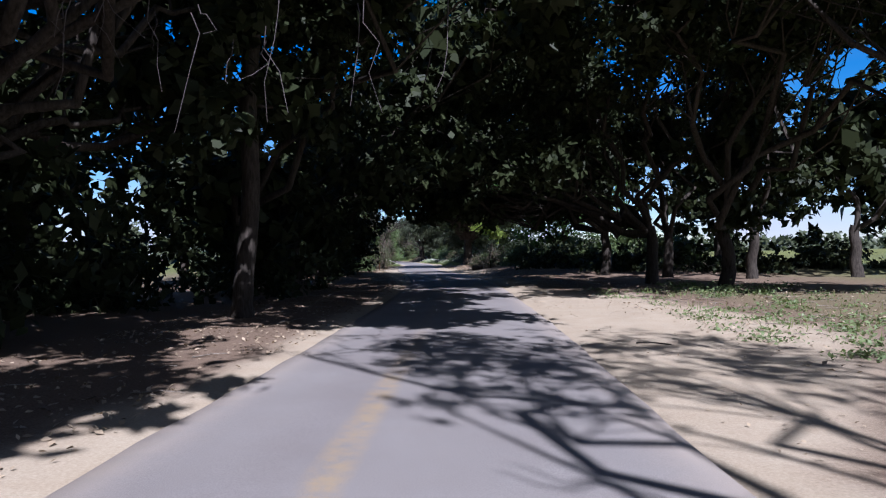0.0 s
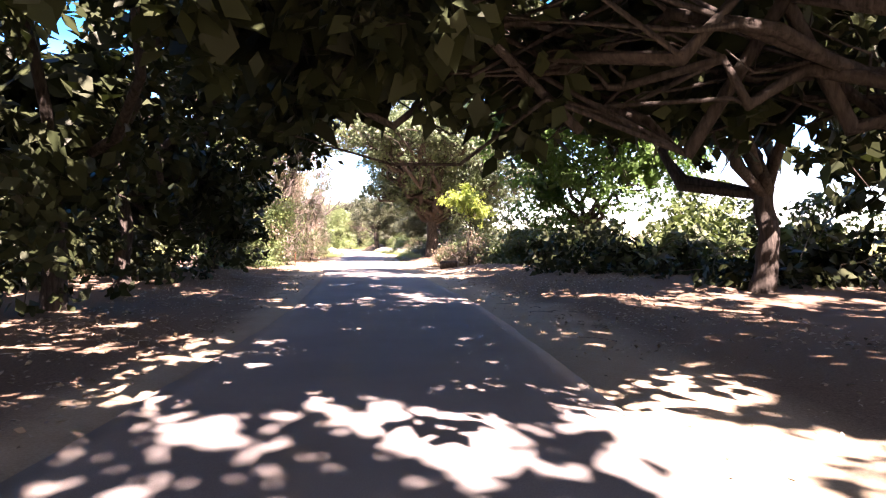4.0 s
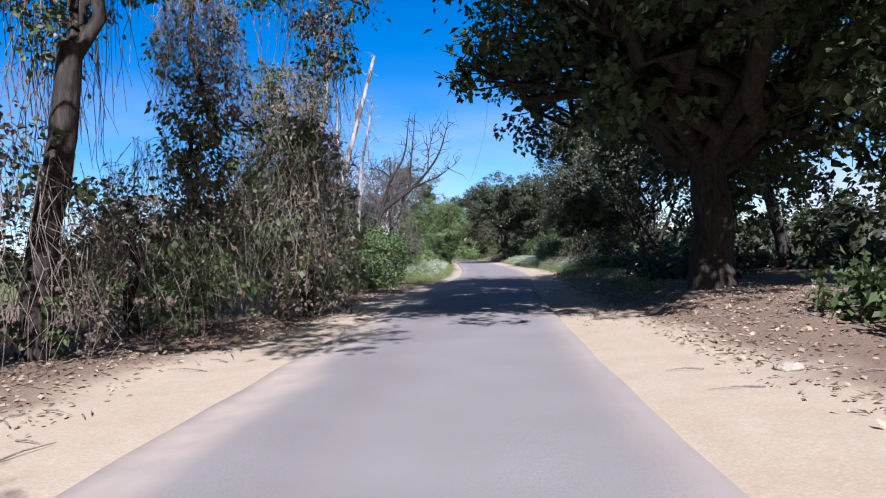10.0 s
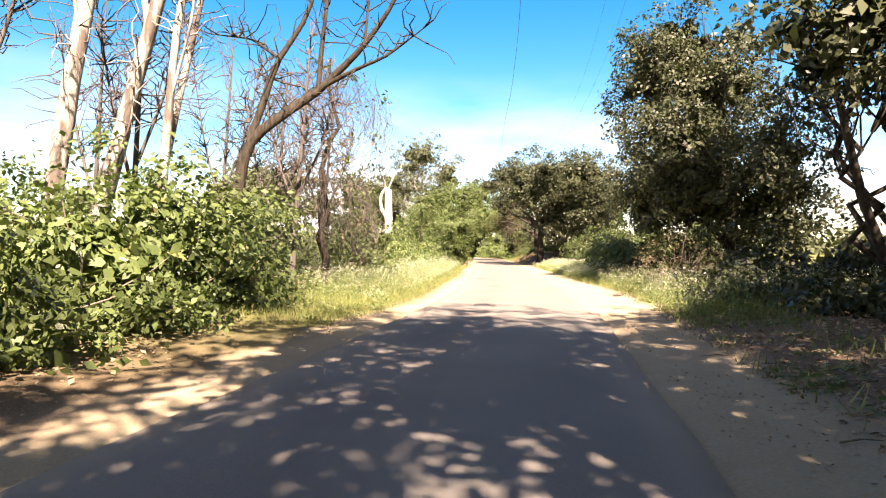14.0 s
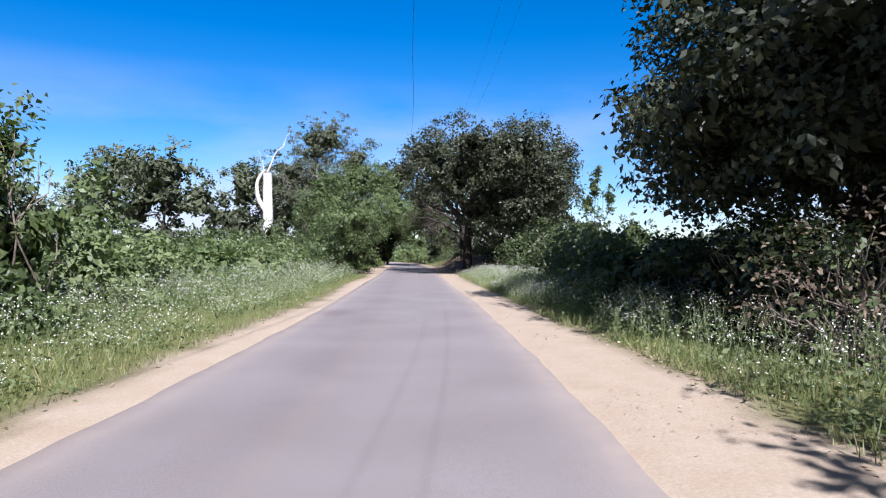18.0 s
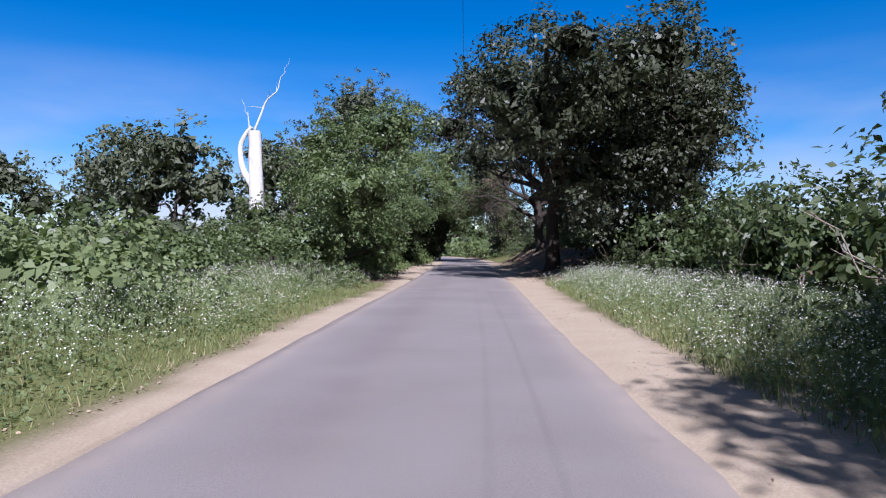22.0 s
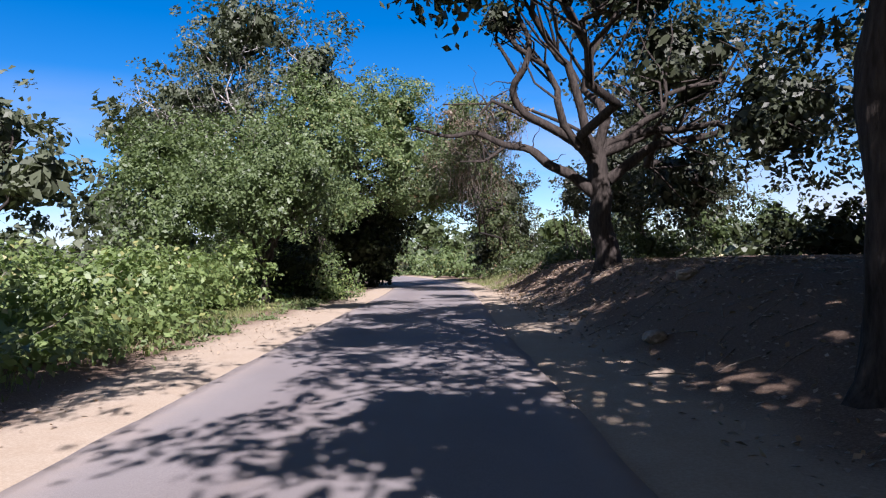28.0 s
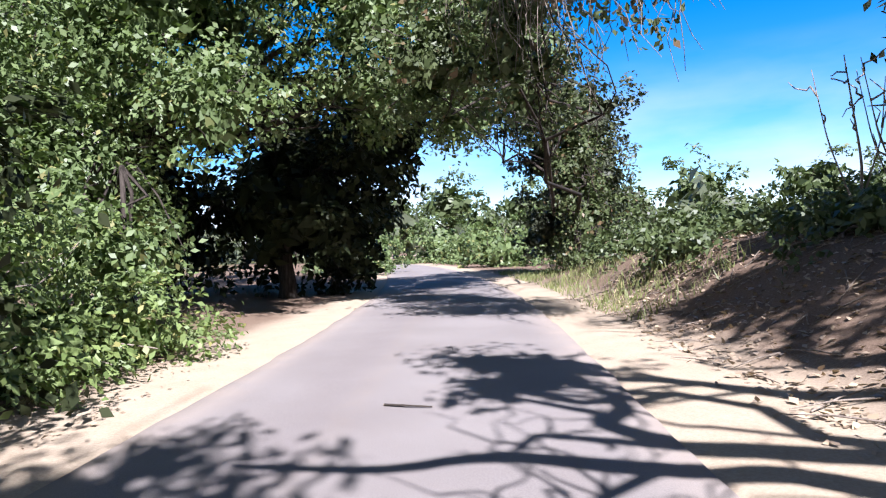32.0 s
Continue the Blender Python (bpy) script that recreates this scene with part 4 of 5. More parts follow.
bare_tree("dead_tree", "dead tree with long crooked bare limbs", [(-11.3, 113, 0), (-10.95, 113, 3.2), (-10.65, 113, 4.4), (-9.75, 113, 5.0), (-8.8, 113, 5.6)], 0.2, 0.11,
          [([(-8.8, 113, 5.6), (-7.6, 113, 6.7), (-6.8, 113, 7.8), (-6.2, 112.9, 9.6)], 0.1, 0.02), ([(-8.8, 113, 5.65), (-7.8, 112.8, 6.05), (-6.9, 112.6, 6.3), (-6.0, 112.5, 6.9)], 0.07, 0.015),
           ([(-10.65, 113, 4.4), (-10.3, 113, 5.2), (-9.9, 113, 6.5), (-9.3, 113, 7.1), (-8.9, 113, 8.0), (-8.6, 112.8, 10)], 0.11, 0.02), ([(-8.8, 113, 5.6), (-8.75, 113, 6.3), (-8.5, 112.8, 7.9), (-8.2, 112.7, 10)], 0.07, 0.02),
           ([(-9.9, 113, 6.5), (-10.6, 113, 7.0), (-11.6, 112.8, 7.1)], 0.04, 0.012), ([(-7.6, 113, 6.7), (-7.5, 113, 7.8), (-7.2, 113, 9.0)], 0.04, 0.012)], BARK, 130, 1.6)
for x, y, hh in [(-12.5, 118.5, 7.5), (-13.5, 126, 8), (-16.0, 114, 8.5), (-13.4, 112, 9), (-10.9, 116.4, 8), (-15, 119.5, 9), (-14.8, 104.5, 9), (-12.2, 104, 8.5), (-13.2, 107, 9.5)]:
    bare_tree("bare_sapling", "grey leafless sapling with fine twigs", [(x, y, 0), (x + 0.2, y, hh * 0.4), (x + 0.7, y - 0.3, hh)], 0.1, 0.02,
              [([(x + 0.2, y, hh * 0.4), (x + 1.0, y, hh * 0.6), (x + 1.5, y, hh * 0.85)], 0.05, 0.015), ([(x + 0.1, y, hh * 0.35), (x - 0.7, y + 0.3, hh * 0.6), (x - 1.0, y, hh * 0.9)], 0.05, 0.015)], GREY_TWIG, 160, 1.7, "bare saplings")

# added tree: high crown shades the verge, low boughs hang beside it
make_tree("verge_shade_oak", "oak added so that its leaning crown shades the verge", (9.5, 103), [(5.6, 100.5, 9.8, 3.8, 3.8, 2.4), (6.2, 106, 10, 3.6, 3.6, 2.2), (10, 104, 8, 3.6, 4, 3), (8.4, 101, 4.6, 2.0, 2.2, 2.3), (5.0, 104, 5.2, 2.0, 2.2, 1.8), (3.8, 105.6, 7.8, 2.2, 2.4, 1.8)], OAK_LEAF, 0.22, 1.1, 0.3, 4.0, (-0.8, 0), twigs=10, core=0.2)
# ---------------------------------------------------------------- stretch three: bushes and the second oaks
for bl, lv, lab in [
    ([(-11.0, 103.2, 1.1, 2.2, 2.4, 1.5)], GREEN_LEAF, "leafy green bush below the dead trunks"),
    ([(-10.8, 107.2, 1.3, 2.3, 2.4, 1.7), (-13.5, 106, 1.4, 2.4, 2.4, 1.8)], BRIGHT_LEAF, "bright green bushes below the dead trunks"),
    ([(-11.2, 111.8, 1.4, 2.1, 2.6, 1.9), (-10.9, 109.2, 1.9, 1.7, 2.0, 1.7)], FRESH_LEAF, "tall green bush at the edge of the verge"),
    ([(-16.5, 110, 1.5, 3.2, 3.5, 2.0)], BRIGHT_LEAF, "yellowish green bushes behind the verge"),
    ([(-19, 103, 1.3, 3.6, 4, 1.9)], BRIGHT_LEAF, "yellowish green bushes behind the verge"),
    ([(-12.6, 117, 1.2, 2.2, 2.6, 1.7)], VINE_LEAF, "dull green bush among bare twigs"),
    ([(-9.7, 104.4, 0.5, 1.3, 2.2, 0.8)], FRESH_LEAF, "low leafy shrub at the edge of the leaf mould"),
    ([(-9.9, 107.6, 0.5, 1.2, 2.0, 0.8)], GREEN_LEAF, "low leafy shrub at the edge of the leaf mould"),
]:
    make_bush("roadside_bush", lab, bl, lv, 0.15, 1.05, "roadside bushes")
make_tree("second_oak", "oak with several thin trunks and a wide crown", (5.8, 116), [(5.7, 114.6, 8.4, 3.2, 4.0, 2.8), (8.9, 115.6, 7.2, 3.4, 4.0, 3.2), (3.6, 114.6, 7.0, 2.2, 2.6, 2.0), (6.8, 119.2, 13.4, 3.8, 3.6, 2.4), (9.6, 121.5, 12.6, 3.4, 3.4, 2.4), (4.6, 120.4, 12.4, 2.4, 2.4, 1.7)],
          OAK_LEAF, 0.2, 0.85, 0.22, 1.6, twigs=18, core=0.7, limbs=[([(5.8, 116, 0.9), (4.8, 115.4, 3), (3.5, 114.2, 6.5)], 0.15, 0.06), ([(5.9, 116, 0.9), (7.0, 116.0, 3), (8.2, 116.1, 6)], 0.14, 0.06)])
make_tree("grey_oak", "broad grey-green oak with low branches", (6.0, 134), [(3.9, 132, 7.4, 4.1, 4.4, 3.6), (5.5, 138, 5.4, 3.8, 4.4, 3.0), (4.8, 134, 10.6, 3.6, 4.2, 2.6), (1.7, 134, 10.6, 2.4, 2.8, 2.5), (3.6, 134.5, 12.8, 2.8, 2.8, 1.9), (6.4, 128.5, 5.2, 3.0, 3.0, 3.0), (1.9, 132.5, 5.2, 2.4, 2.6, 2.2), (1.3, 130.6, 4.2, 1.8, 2.0, 1.4), (3.8, 129.4, 4.0, 2.2, 2.2, 1.5), (6.6, 130, 3.4, 2.2, 2.2, 1.7), (2.9, 129.6, 6.2, 2.4, 2.4, 2.2)],
          OAK_LEAF, 0.18, 1.5, 0.42, 2.6, twigs=14, core=1.1, ragged=0.2)
for bl in [[(4.4, 98, 0.5, 2.0, 3.0, 0.9)], [(6.4, 104, 0.6, 2.6, 3.6, 1.1)], [(4.6, 111, 0.5, 2.4, 3.2, 0.9)], [(2.8, 117.5, 0.5, 2.0, 3.0, 0.9)], [(9, 111, 1.0, 3.4, 4.2, 1.5)], [(12, 102, 1.2, 3.4, 5, 1.8)], [(12.8, 113, 1.5, 4, 4, 2.1)], [(18, 108, 1.8, 4.4, 5, 2.4)], [(7.4, 113.8, 1.0, 2.4, 3, 1.5)], [(14, 122, 1.6, 4, 5, 2.2)], [(10, 118, 1.9, 3.6, 3, 2.5)], [(16, 116, 2.1, 4, 4, 2.6)], [(22, 112, 2.2, 5, 5, 2.8)], [(5.8, 121.5, 0.9, 2.4, 3, 1.4)], [(3.6, 121.4, 1.0, 1.7, 2.4, 1.4)], [(9.5, 126, 1.4, 3.4, 4, 1.9)], [(13.5, 131, 1.6, 4, 4, 2.3)]]:
    make_bush("low_bush", "low dark green bush under the oaks", bl, OAK_LEAF, 0.19 if bl[0][0] < 7 else 0.33, 0.9, "low bushes under the oaks")
make_bush("brush_pile", "pile of dry grey brushwood and brambles", [(2.7, 128.2, 0.9, 2.0, 2.8, 1.3)], DRY_LEAF, 0.08, 0.2, stems=190, core=0.0, low=False, extra=[("green leaves", GREEN_LEAF, 0.09, 0.2)])

# bramble leaves darkened in colour for the shade of the oak
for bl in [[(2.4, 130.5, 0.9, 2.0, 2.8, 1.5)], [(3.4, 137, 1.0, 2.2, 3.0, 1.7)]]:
    make_bush("thicket", "thicket of brambles and dry stems, oak shade in its leaf colour", bl, SHADED_LEAF, 0.15, 0.7, "thickets under the oak", stems=70, extra=[("dry leaves", DRY_LEAF, 0.1, 0.15)])

make_bush("tall_bush", "tall leafy bush rising above the brambles", [(-11.9, 128.4, 1.6, 1.7, 2.2, 1.9), (-12.2, 128.6, 3.2, 1.1, 1.4, 1.2)], FRESH_LEAF, 0.15, 1.0)

# ---------------------------------------------------------------- stretch four: the open lane
for bl, lv, lab in [
    ([(-14.0, 127, 0.8, 2.6, 4.2, 1.5)], GREEN_LEAF, "green bramble hedge beside the flowers"),
    ([(-13.8, 134.5, 0.8, 2.6, 4.4, 1.5)], WEED, "green bramble hedge beside the flowers"),
    ([(-14.4, 142.5, 0.9, 2.6, 4.4, 1.5)], BRIGHT_LEAF, "green bramble hedge beside the flowers"),
    ([(-15.2, 151, 0.8, 2.8, 4.6, 1.4)], WEED, "green bramble hedge beside the flowers"),
    ([(-17.4, 158.5, 0.8, 2.4, 4.0, 1.3)], FRESH_LEAF, "green bramble hedge beside the flowers"),
    ([(-15.0, 164, 0.6, 1.9, 2.4, 1.1)], GREEN_LEAF, "green bramble hedge below the leafy trees"),
    ([(-20, 132, 1.2, 3.6, 5.5, 1.7)], GREEN_LEAF, "green bramble hedge behind the flowers"),
    ([(-20.5, 145, 1.0, 3.6, 6.0, 1.6)], WEED, "green bramble hedge behind the flowers"),
    ([(-21, 158, 1.2, 4, 6, 1.7)], GREEN_LEAF, "green bramble hedge behind the flowers"),
]:
    make_bush("bramble_hedge", lab, bl, lv, 0.165 if bl[0][0] > -18 else 0.25, 0.9, "bramble hedges", "hedge")
for bl, lab in [
    ([(1.3, 138.4, 1.0, 2.3, 3.0, 1.45)], "dense green hedge in the shade of the oak"),
    ([(1.8, 143.6, 1.0, 2.9, 3.6, 1.45)], "dense green hedge in the shade of the oak"),
    ([(6.6, 141, 1.3, 3.2, 5.0, 1.6)], "dense green hedge in the shade of the oak"),
    ([(1.0, 150, 1.4, 2.8, 4.0, 2.1)], "dense green hedge behind the white flowers"),
    ([(1.0, 157.5, 1.5, 3.0, 4.0, 2.2)], "dense green hedge behind the white flowers"),
    ([(0.9, 164.5, 1.6, 2.9, 3.8, 2.2)], "dense green hedge near the oak"),
]:
    make_bush("field_hedge", lab, bl, GREEN_LEAF, 0.17, 1.1, "field hedges", "hedge", ragged=0.14)
make_tree("sapling", "slim leafy sapling standing out of the hedge", (2.6, 154.3), [(2.4, 154.3, 5.4, 0.35, 0.4, 1.0), (2.0, 154.0, 4.4, 0.4, 0.4, 0.6), (3.2, 154.6, 4.9, 0.3, 0.35, 0.8)], GREEN_LEAF, 0.15, 1.0, 0.05, 3.0, twigs=5, clump=0.2)
bare_tree("white_snag", "bleached white dead trunk broken at the top", [(-24.4, 181, 0), (-24.5, 181, 5), (-24.6, 181, 9.3)], 0.55, 0.42,
          [([(-24.6, 181, 5.4), (-25.5, 181, 6.8), (-25.7, 181, 8.4), (-25.1, 181, 9.4), (-24.8, 181, 9.6)], 0.24, 0.14), ([(-24.6, 181, 9.4), (-24.1, 181, 10.6), (-23.8, 181, 11.4), (-22.9, 181, 11.9), (-22.95, 181, 12.5), (-22.8, 181, 12.8)], 0.09, 0.02), ([(-25.0, 181, 9.6), (-25.1, 181, 10.6)], 0.05, 0.02)], WHITE_BARK, 6, 1.5)
make_bush("snag_bush", "tall green bush around the white snag", [(-25, 177, 1.5, 2.8, 2.8, 1.9), (-29, 178.5, 1.3, 3.2, 3, 1.8), (-22.2, 176.5, 3.0, 1.5, 1.7, 2.6)], GREEN_LEAF, 0.22, 1.0)
make_tree("tall_grey_tree", "tall grey-green tree behind the bushes", (-28.5, 219), [(-29, 219, 19, 5.4, 5, 4.4), (-23.6, 218, 15, 4.2, 4, 4), (-34, 221, 13.5, 5, 5, 5), (-27, 219, 11, 4, 4, 3.4)], GREY_LEAF, 0.27, 0.75, 0.4, 6, bark=PALE_BARK, twigs=12)
for bx, by, bl in [
    (-15.5, 169, [(-13.9, 167.6, 4.1, 2.6, 3.4, 1.7), (-15.4, 166.8, 1.7, 1.8, 2.8, 1.9), (-14.1, 172.6, 1.7, 1.3, 1.9, 1.9), (-15.8, 171, 4.4, 2.6, 3.2, 2.1)]),
    (-16.4, 175, [(-16.0, 174.6, 2.6, 2.0, 2.8, 2.8), (-17.6, 176.6, 5.0, 2.9, 2.9, 2.3), (-13.4, 172.5, 7.4, 2.2, 2.4, 1.6), (-15.6, 174.5, 7.6, 2.0, 2.2, 1.6)]),
    (-19.5, 172, [(-20.6, 172, 1.4, 2.6, 3.2, 1.9), (-18.4, 174.5, 6.2, 2.0, 2.2, 2.6)]),
]:
    make_tree("hedge_tree", "round leafy tree with branches to the ground", (bx, by), bl, FRESH_LEAF, 0.145, 1.2, 0.18, 1.5, group="leafy hedge trees", twigs=10, clump=0.3, ragged=0.3)
make_tree("lane_oak", "great dark oak spreading over the lane", (-5.4, 178.5),
          [(-4.0, 175, 9.6, 5.0, 5.6, 3.8), (-6.6, 169.6, 8.0, 2.8, 3.2, 2.4), (-0.6, 177, 8.8, 4.6, 5.0, 3.6), (1.8, 180, 6.4, 3.0, 3.6, 2.8), (0.2, 173.5, 9.6, 3.4, 3.4, 2.6), (-2.6, 181.5, 9.4, 3.2, 3.6, 1.8), (-10.0, 183.4, 7.8, 2.0, 2.2, 1.5), (-12.4, 187.4, 10.2, 2.6, 2.8, 1.4), (-1.2, 168.4, 9.6, 3.0, 2.8, 2.0), (1.6, 172.5, 7.4, 2.4, 2.8, 2.0), (1.0, 182, 8.4, 3, 4, 2.4), (-2.8, 187.2, 10.8, 2.8, 3, 1.6), (-3.0, 172, 5.2, 3.0, 3.0, 2.4), (-6.2, 182, 9.4, 4.4, 4, 3), (0.5, 173, 5.4, 2.6, 3, 2.4), (-9.0, 176, 10.4, 2.6, 3.6, 1.6), (-4.1, 169.8, 8.4, 2.6, 2.2, 1.5), (-4.3, 166.6, 9.9, 1.8, 1.6, 1.0)],
          OAK_LEAF, 0.22, 1.15, 0.42, 5.0, (0.2, 0), twigs=14, sides=16, core=1.1)
for x, y, s in [(-92, 236, 1.0), (-80, 243, 1.1), (-68, 236, 1.25), (-58, 228, 1.15), (-47, 236, 1.0), (-40, 226, 0.9), (-105, 228, 0.9)]:
    make_tree("far_tree", "tall grey-green tree in the far row", (x, y), [(x, y, 13 * s, 6 * s, 6 * s, 5 * s), (x + 5 * s, y, 9 * s, 4 * s, 4 * s, 4 * s), (x - 5 * s, y + 2, 8 * s, 4 * s, 4 * s, 4 * s), (x + 1, y - 2, 3.4, 9, 4, 3.4)], GREY_LEAF, 0.7, 0.8, 0.5, 6 * s, group="far row of trees", twigs=5, clump=1.0)
for u, z, r in [(0.2, 13.6, 0.012), (2.9, 8.6, 0.0028), (2.4, 8.6, 0.0026)]:
    w = [(float(lane(y)) + u, y, z - 0.1 * z * math.sin((y - 84) / 105 * 3.14)) for y in np.linspace(84, 189, 40)]
    tagged(new("power_cable", mesh("power_cable", *tube(w, np.full(40, r), 5), CABLE, True)), "thin black power cable strung along the lane", "cable", "power cables")

# ---------------------------------------------------------------- stretch five: the bank and the ivy arch
make_tree("twisted_oak", "old oak with twisted bare limbs on the bank", (-6.3, 194.6), [(-3.2, 196.5, 8.4, 3.6, 3.6, 2.6), (-8.8, 192.6, 10.8, 1.6, 1.8, 0.9), (-1.2, 194, 6.0, 3.4, 3.6, 3.0), (-5.2, 195.5, 11.0, 3.0, 3.0, 1.8), (-7.6, 186.6, 8.8, 2.6, 2.0, 1.2), (-9.3, 193.2, 9.2, 0.9, 0.9, 0.6), (-2.4, 199.5, 4.6, 2.6, 3, 2.4)],
          OAK_LEAF, 0.19, 0.72, 0.4, 4.4, (-0.1, 0), twigs=16, sides=16,
          limbs=[([(-6.3, 194.6, 4.4), (-6.9, 194.4, 5.3), (-7.9, 194.0, 5.9), (-8.9, 193.8, 6.4), (-9.2, 193.6, 7.2), (-8.7, 193.4, 7.7), (-8.5, 193.4, 8.6), (-9.0, 193.2, 9.6), (-8.6, 193, 10.6)], 0.2, 0.05),
                 ([(-8.8, 193.8, 6.3), (-9.8, 193.6, 6.8), (-10.2, 193.4, 6.3)], 0.08, 0.03), ([(-9.0, 193.5, 7.6), (-9.6, 193.2, 8.6), (-9.5, 193, 9.8)], 0.07, 0.02),
                 ([(-6.4, 194.6, 3.6), (-7.3, 194.4, 4.4), (-8.0, 194.3, 4.7), (-8.6, 194.3, 5.3), (-9.4, 194.2, 5.4), (-10.4, 194.0, 5.9), (-11.2, 193.8, 5.7), (-12.3, 193.6, 6.0)], 0.2, 0.04),
                 ([(-9.4, 194.2, 5.4), (-10.1, 194, 4.9), (-10.9, 193.8, 4.9)], 0.06, 0.02),
                 ([(-6.1, 194.6, 4.2), (-4.6, 194.8, 5.3), (-2.6, 195, 5.6), (-0.6, 195, 6.4)], 0.19, 0.06)])
make_tree("hanging_oak", "leafy oak hanging over the bank", (-3.4, 205.5), [(-4.4, 204.5, 5.4, 2.2, 2.6, 2.8), (-2.5, 206.5, 7.8, 3.2, 3.2, 2.8), (-1.6, 203, 4.4, 2.4, 2.6, 2.0), (-6.4, 205.2, 5.3, 1.0, 1.0, 0.7), (-6.7, 205.0, 4.5, 0.6, 0.7, 0.6), (-6.1, 205.2, 4.2, 0.5, 0.6, 0.6)], OAK_LEAF, 0.18, 1.0, 0.22, 3.0, twigs=14)


def hanging_vines(label, bough, blobs, strands, leafy=True, longest=1.9, wood=None):
    """Dry vines trailing from a long bough."""
    rng = rng_next()
    root = thing("hanging_vines", (0, 0, 0), label, "vines")
    part("bough", mesh("bough", *tube(smooth_path(bough, 18), np.linspace(0.12, 0.04, 18), 8, 0.08, 3), BARK, True), root)
    hang = []
    for k in range(strands):
        x, y, z, rx, ry, rz = blobs[k % len(blobs)]
        a = np.array([x, y, z]) + unit(rng.normal(0, 1, 3)) * (rx, ry, rz) * rng.uniform(0.4, 1.05)
        q = a + np.c_[np.zeros((5, 2)), -np.linspace(0, 1, 5) * rng.uniform(0.4, longest)] + rng.normal(0, 0.06, (5, 3)) + rng.normal(0, 0.22, 3) * np.linspace(0, 1, 5)[:, None] ** 2
        hang.append(tube(q, np.linspace(0.011, 0.005, 5), 3))
    tagged(part("vine_mass", mesh("vine_mass", *join(hang), wood or TWIG), root, "dry hanging strands"), kind="stuff")
    if leafy:
        part("foliage", mesh("foliage", *crown(blobs, 0.12, 0.5, rng, 0.3, 0.35, 1.4), DRY_LEAF), root, "dry brown leaves")
        part("foliage", mesh("foliage", *crown(blobs, 0.14, 0.7, rng, 0.35, 0.3, 0.9), VINE_LEAF), root, "dull green leaves")


hanging_vines("dry vines trailing from a bough across the lane", [(-4.4, 205.3, 5.6), (-6, 205, 7.8), (-9.2, 204.6, 9.2), (-12.6, 204, 9.2)], [(-10.9, 204, 8.2, 2.2, 2.0, 1.0), (-9.8, 204.4, 8.6, 1.3, 1.6, 0.9), (-10.8, 205, 6.4, 1.6, 1.6, 1.6), (-12.2, 206, 7.0, 1.6, 1.6, 1.4)], 460, longest=1.9)
hanging_vines("dry and green vines hanging from a high bough", [(-10.8, 82.4, 8.0), (-10.0, 82.8, 8.9), (-9.0, 83.2, 9.2), (-7.8, 83.4, 8.8)], [(-9.4, 83, 7.8, 1.3, 1.3, 1.1), (-9.9, 82.8, 6.2, 0.8, 0.9, 1.4)], 150, longest=3.4)
hanging_vines("dry and green vines hanging from a high bough", [(-10.0, 89, 8.6), (-8.8, 89.2, 9.4), (-7.4, 89.4, 9.3), (-5.8, 89.6, 8.4)], [(-7.4, 89.3, 8.6, 1.7, 1.2, 0.9), (-6.6, 89.4, 7.4, 0.7, 0.8, 1.2)], 120, longest=2.6)
hanging_vines("bare grey twigs hanging below a dark bough", [(-8.2, 9.5, 7.0), (-5.5, 9.8, 6.4), (-2.5, 10.2, 6.0), (0.5, 10.6, 5.8)], [(-2.4, 10.2, 5.4, 2.8, 1.4, 0.5), (-5.2, 10, 5.8, 2.0, 1.4, 0.6)], 18, False, wood=GREY_TWIG)
for bl, lab in [
    ([(-20.0, 186.5, 0.8, 3.2, 4.4, 1.5)], "bright green ivy bank below the trees"),
    ([(-17.4, 182.2, 0.4, 2.0, 3.6, 0.9)], "low green ivy in the shade of the oak"),
    ([(-20.6, 193.5, 0.8, 3.0, 4.0, 1.7)], "bright green ivy bank below the trees"),
    ([(-18.7, 203.5, 0.5, 1.6, 3.2, 1.3)], "bright green ivy beside the sand"),
    ([(-20.5, 203, 1.0, 2.4, 3.4, 1.8)], "bright green ivy beside the sand"),
    ([(-26, 190, 1.0, 4, 6, 1.8)], "bright green ivy bank below the trees"),
]:
    make_bush("ivy_bank", lab, bl, IVY_LEAF, 0.12 if bl[0][1] > 200 else 0.15 if bl[0][0] > -24 else 0.22, 1.15, "ivy banks", "ivy")
make_tree("leafy_bush_tree", "round bush tree with drooping green leaves", (-19.2, 197.8), [(-18.2, 197.2, 4.2, 2.5, 2.6, 1.5), (-18.6, 197.8, 5.8, 2.3, 2.3, 1.3), (-16.6, 196.4, 4.9, 1.2, 1.4, 0.8), (-20.6, 196.8, 4.4, 1.6, 1.8, 2.6), (-17.6, 195.7, 3.8, 1.7, 1.1, 0.8)], FRESH_LEAF, 0.14, 1.4, 0.16, 2.2, twigs=14)
# filler below the round bush; the hollow's shade is its leaf colour
make_bush("hollow_bush", "undergrowth added to fill the hollow below the round bush, coloured as its shade", [(-18.9, 200.8, 1.7, 2.1, 1.7, 1.9)], SHADED_LEAF, 0.18, 1.0)
make_tree("leafy_bush_tree", "tall leafy tree rising behind the round bush", (-24, 200), [(-23.6, 199.5, 4.0, 2.8, 2.8, 3.4), (-25, 202, 6.6, 2.8, 3.0, 2.2)], FRESH_LEAF, 0.18, 1.2, 0.2, 3.0, twigs=8)
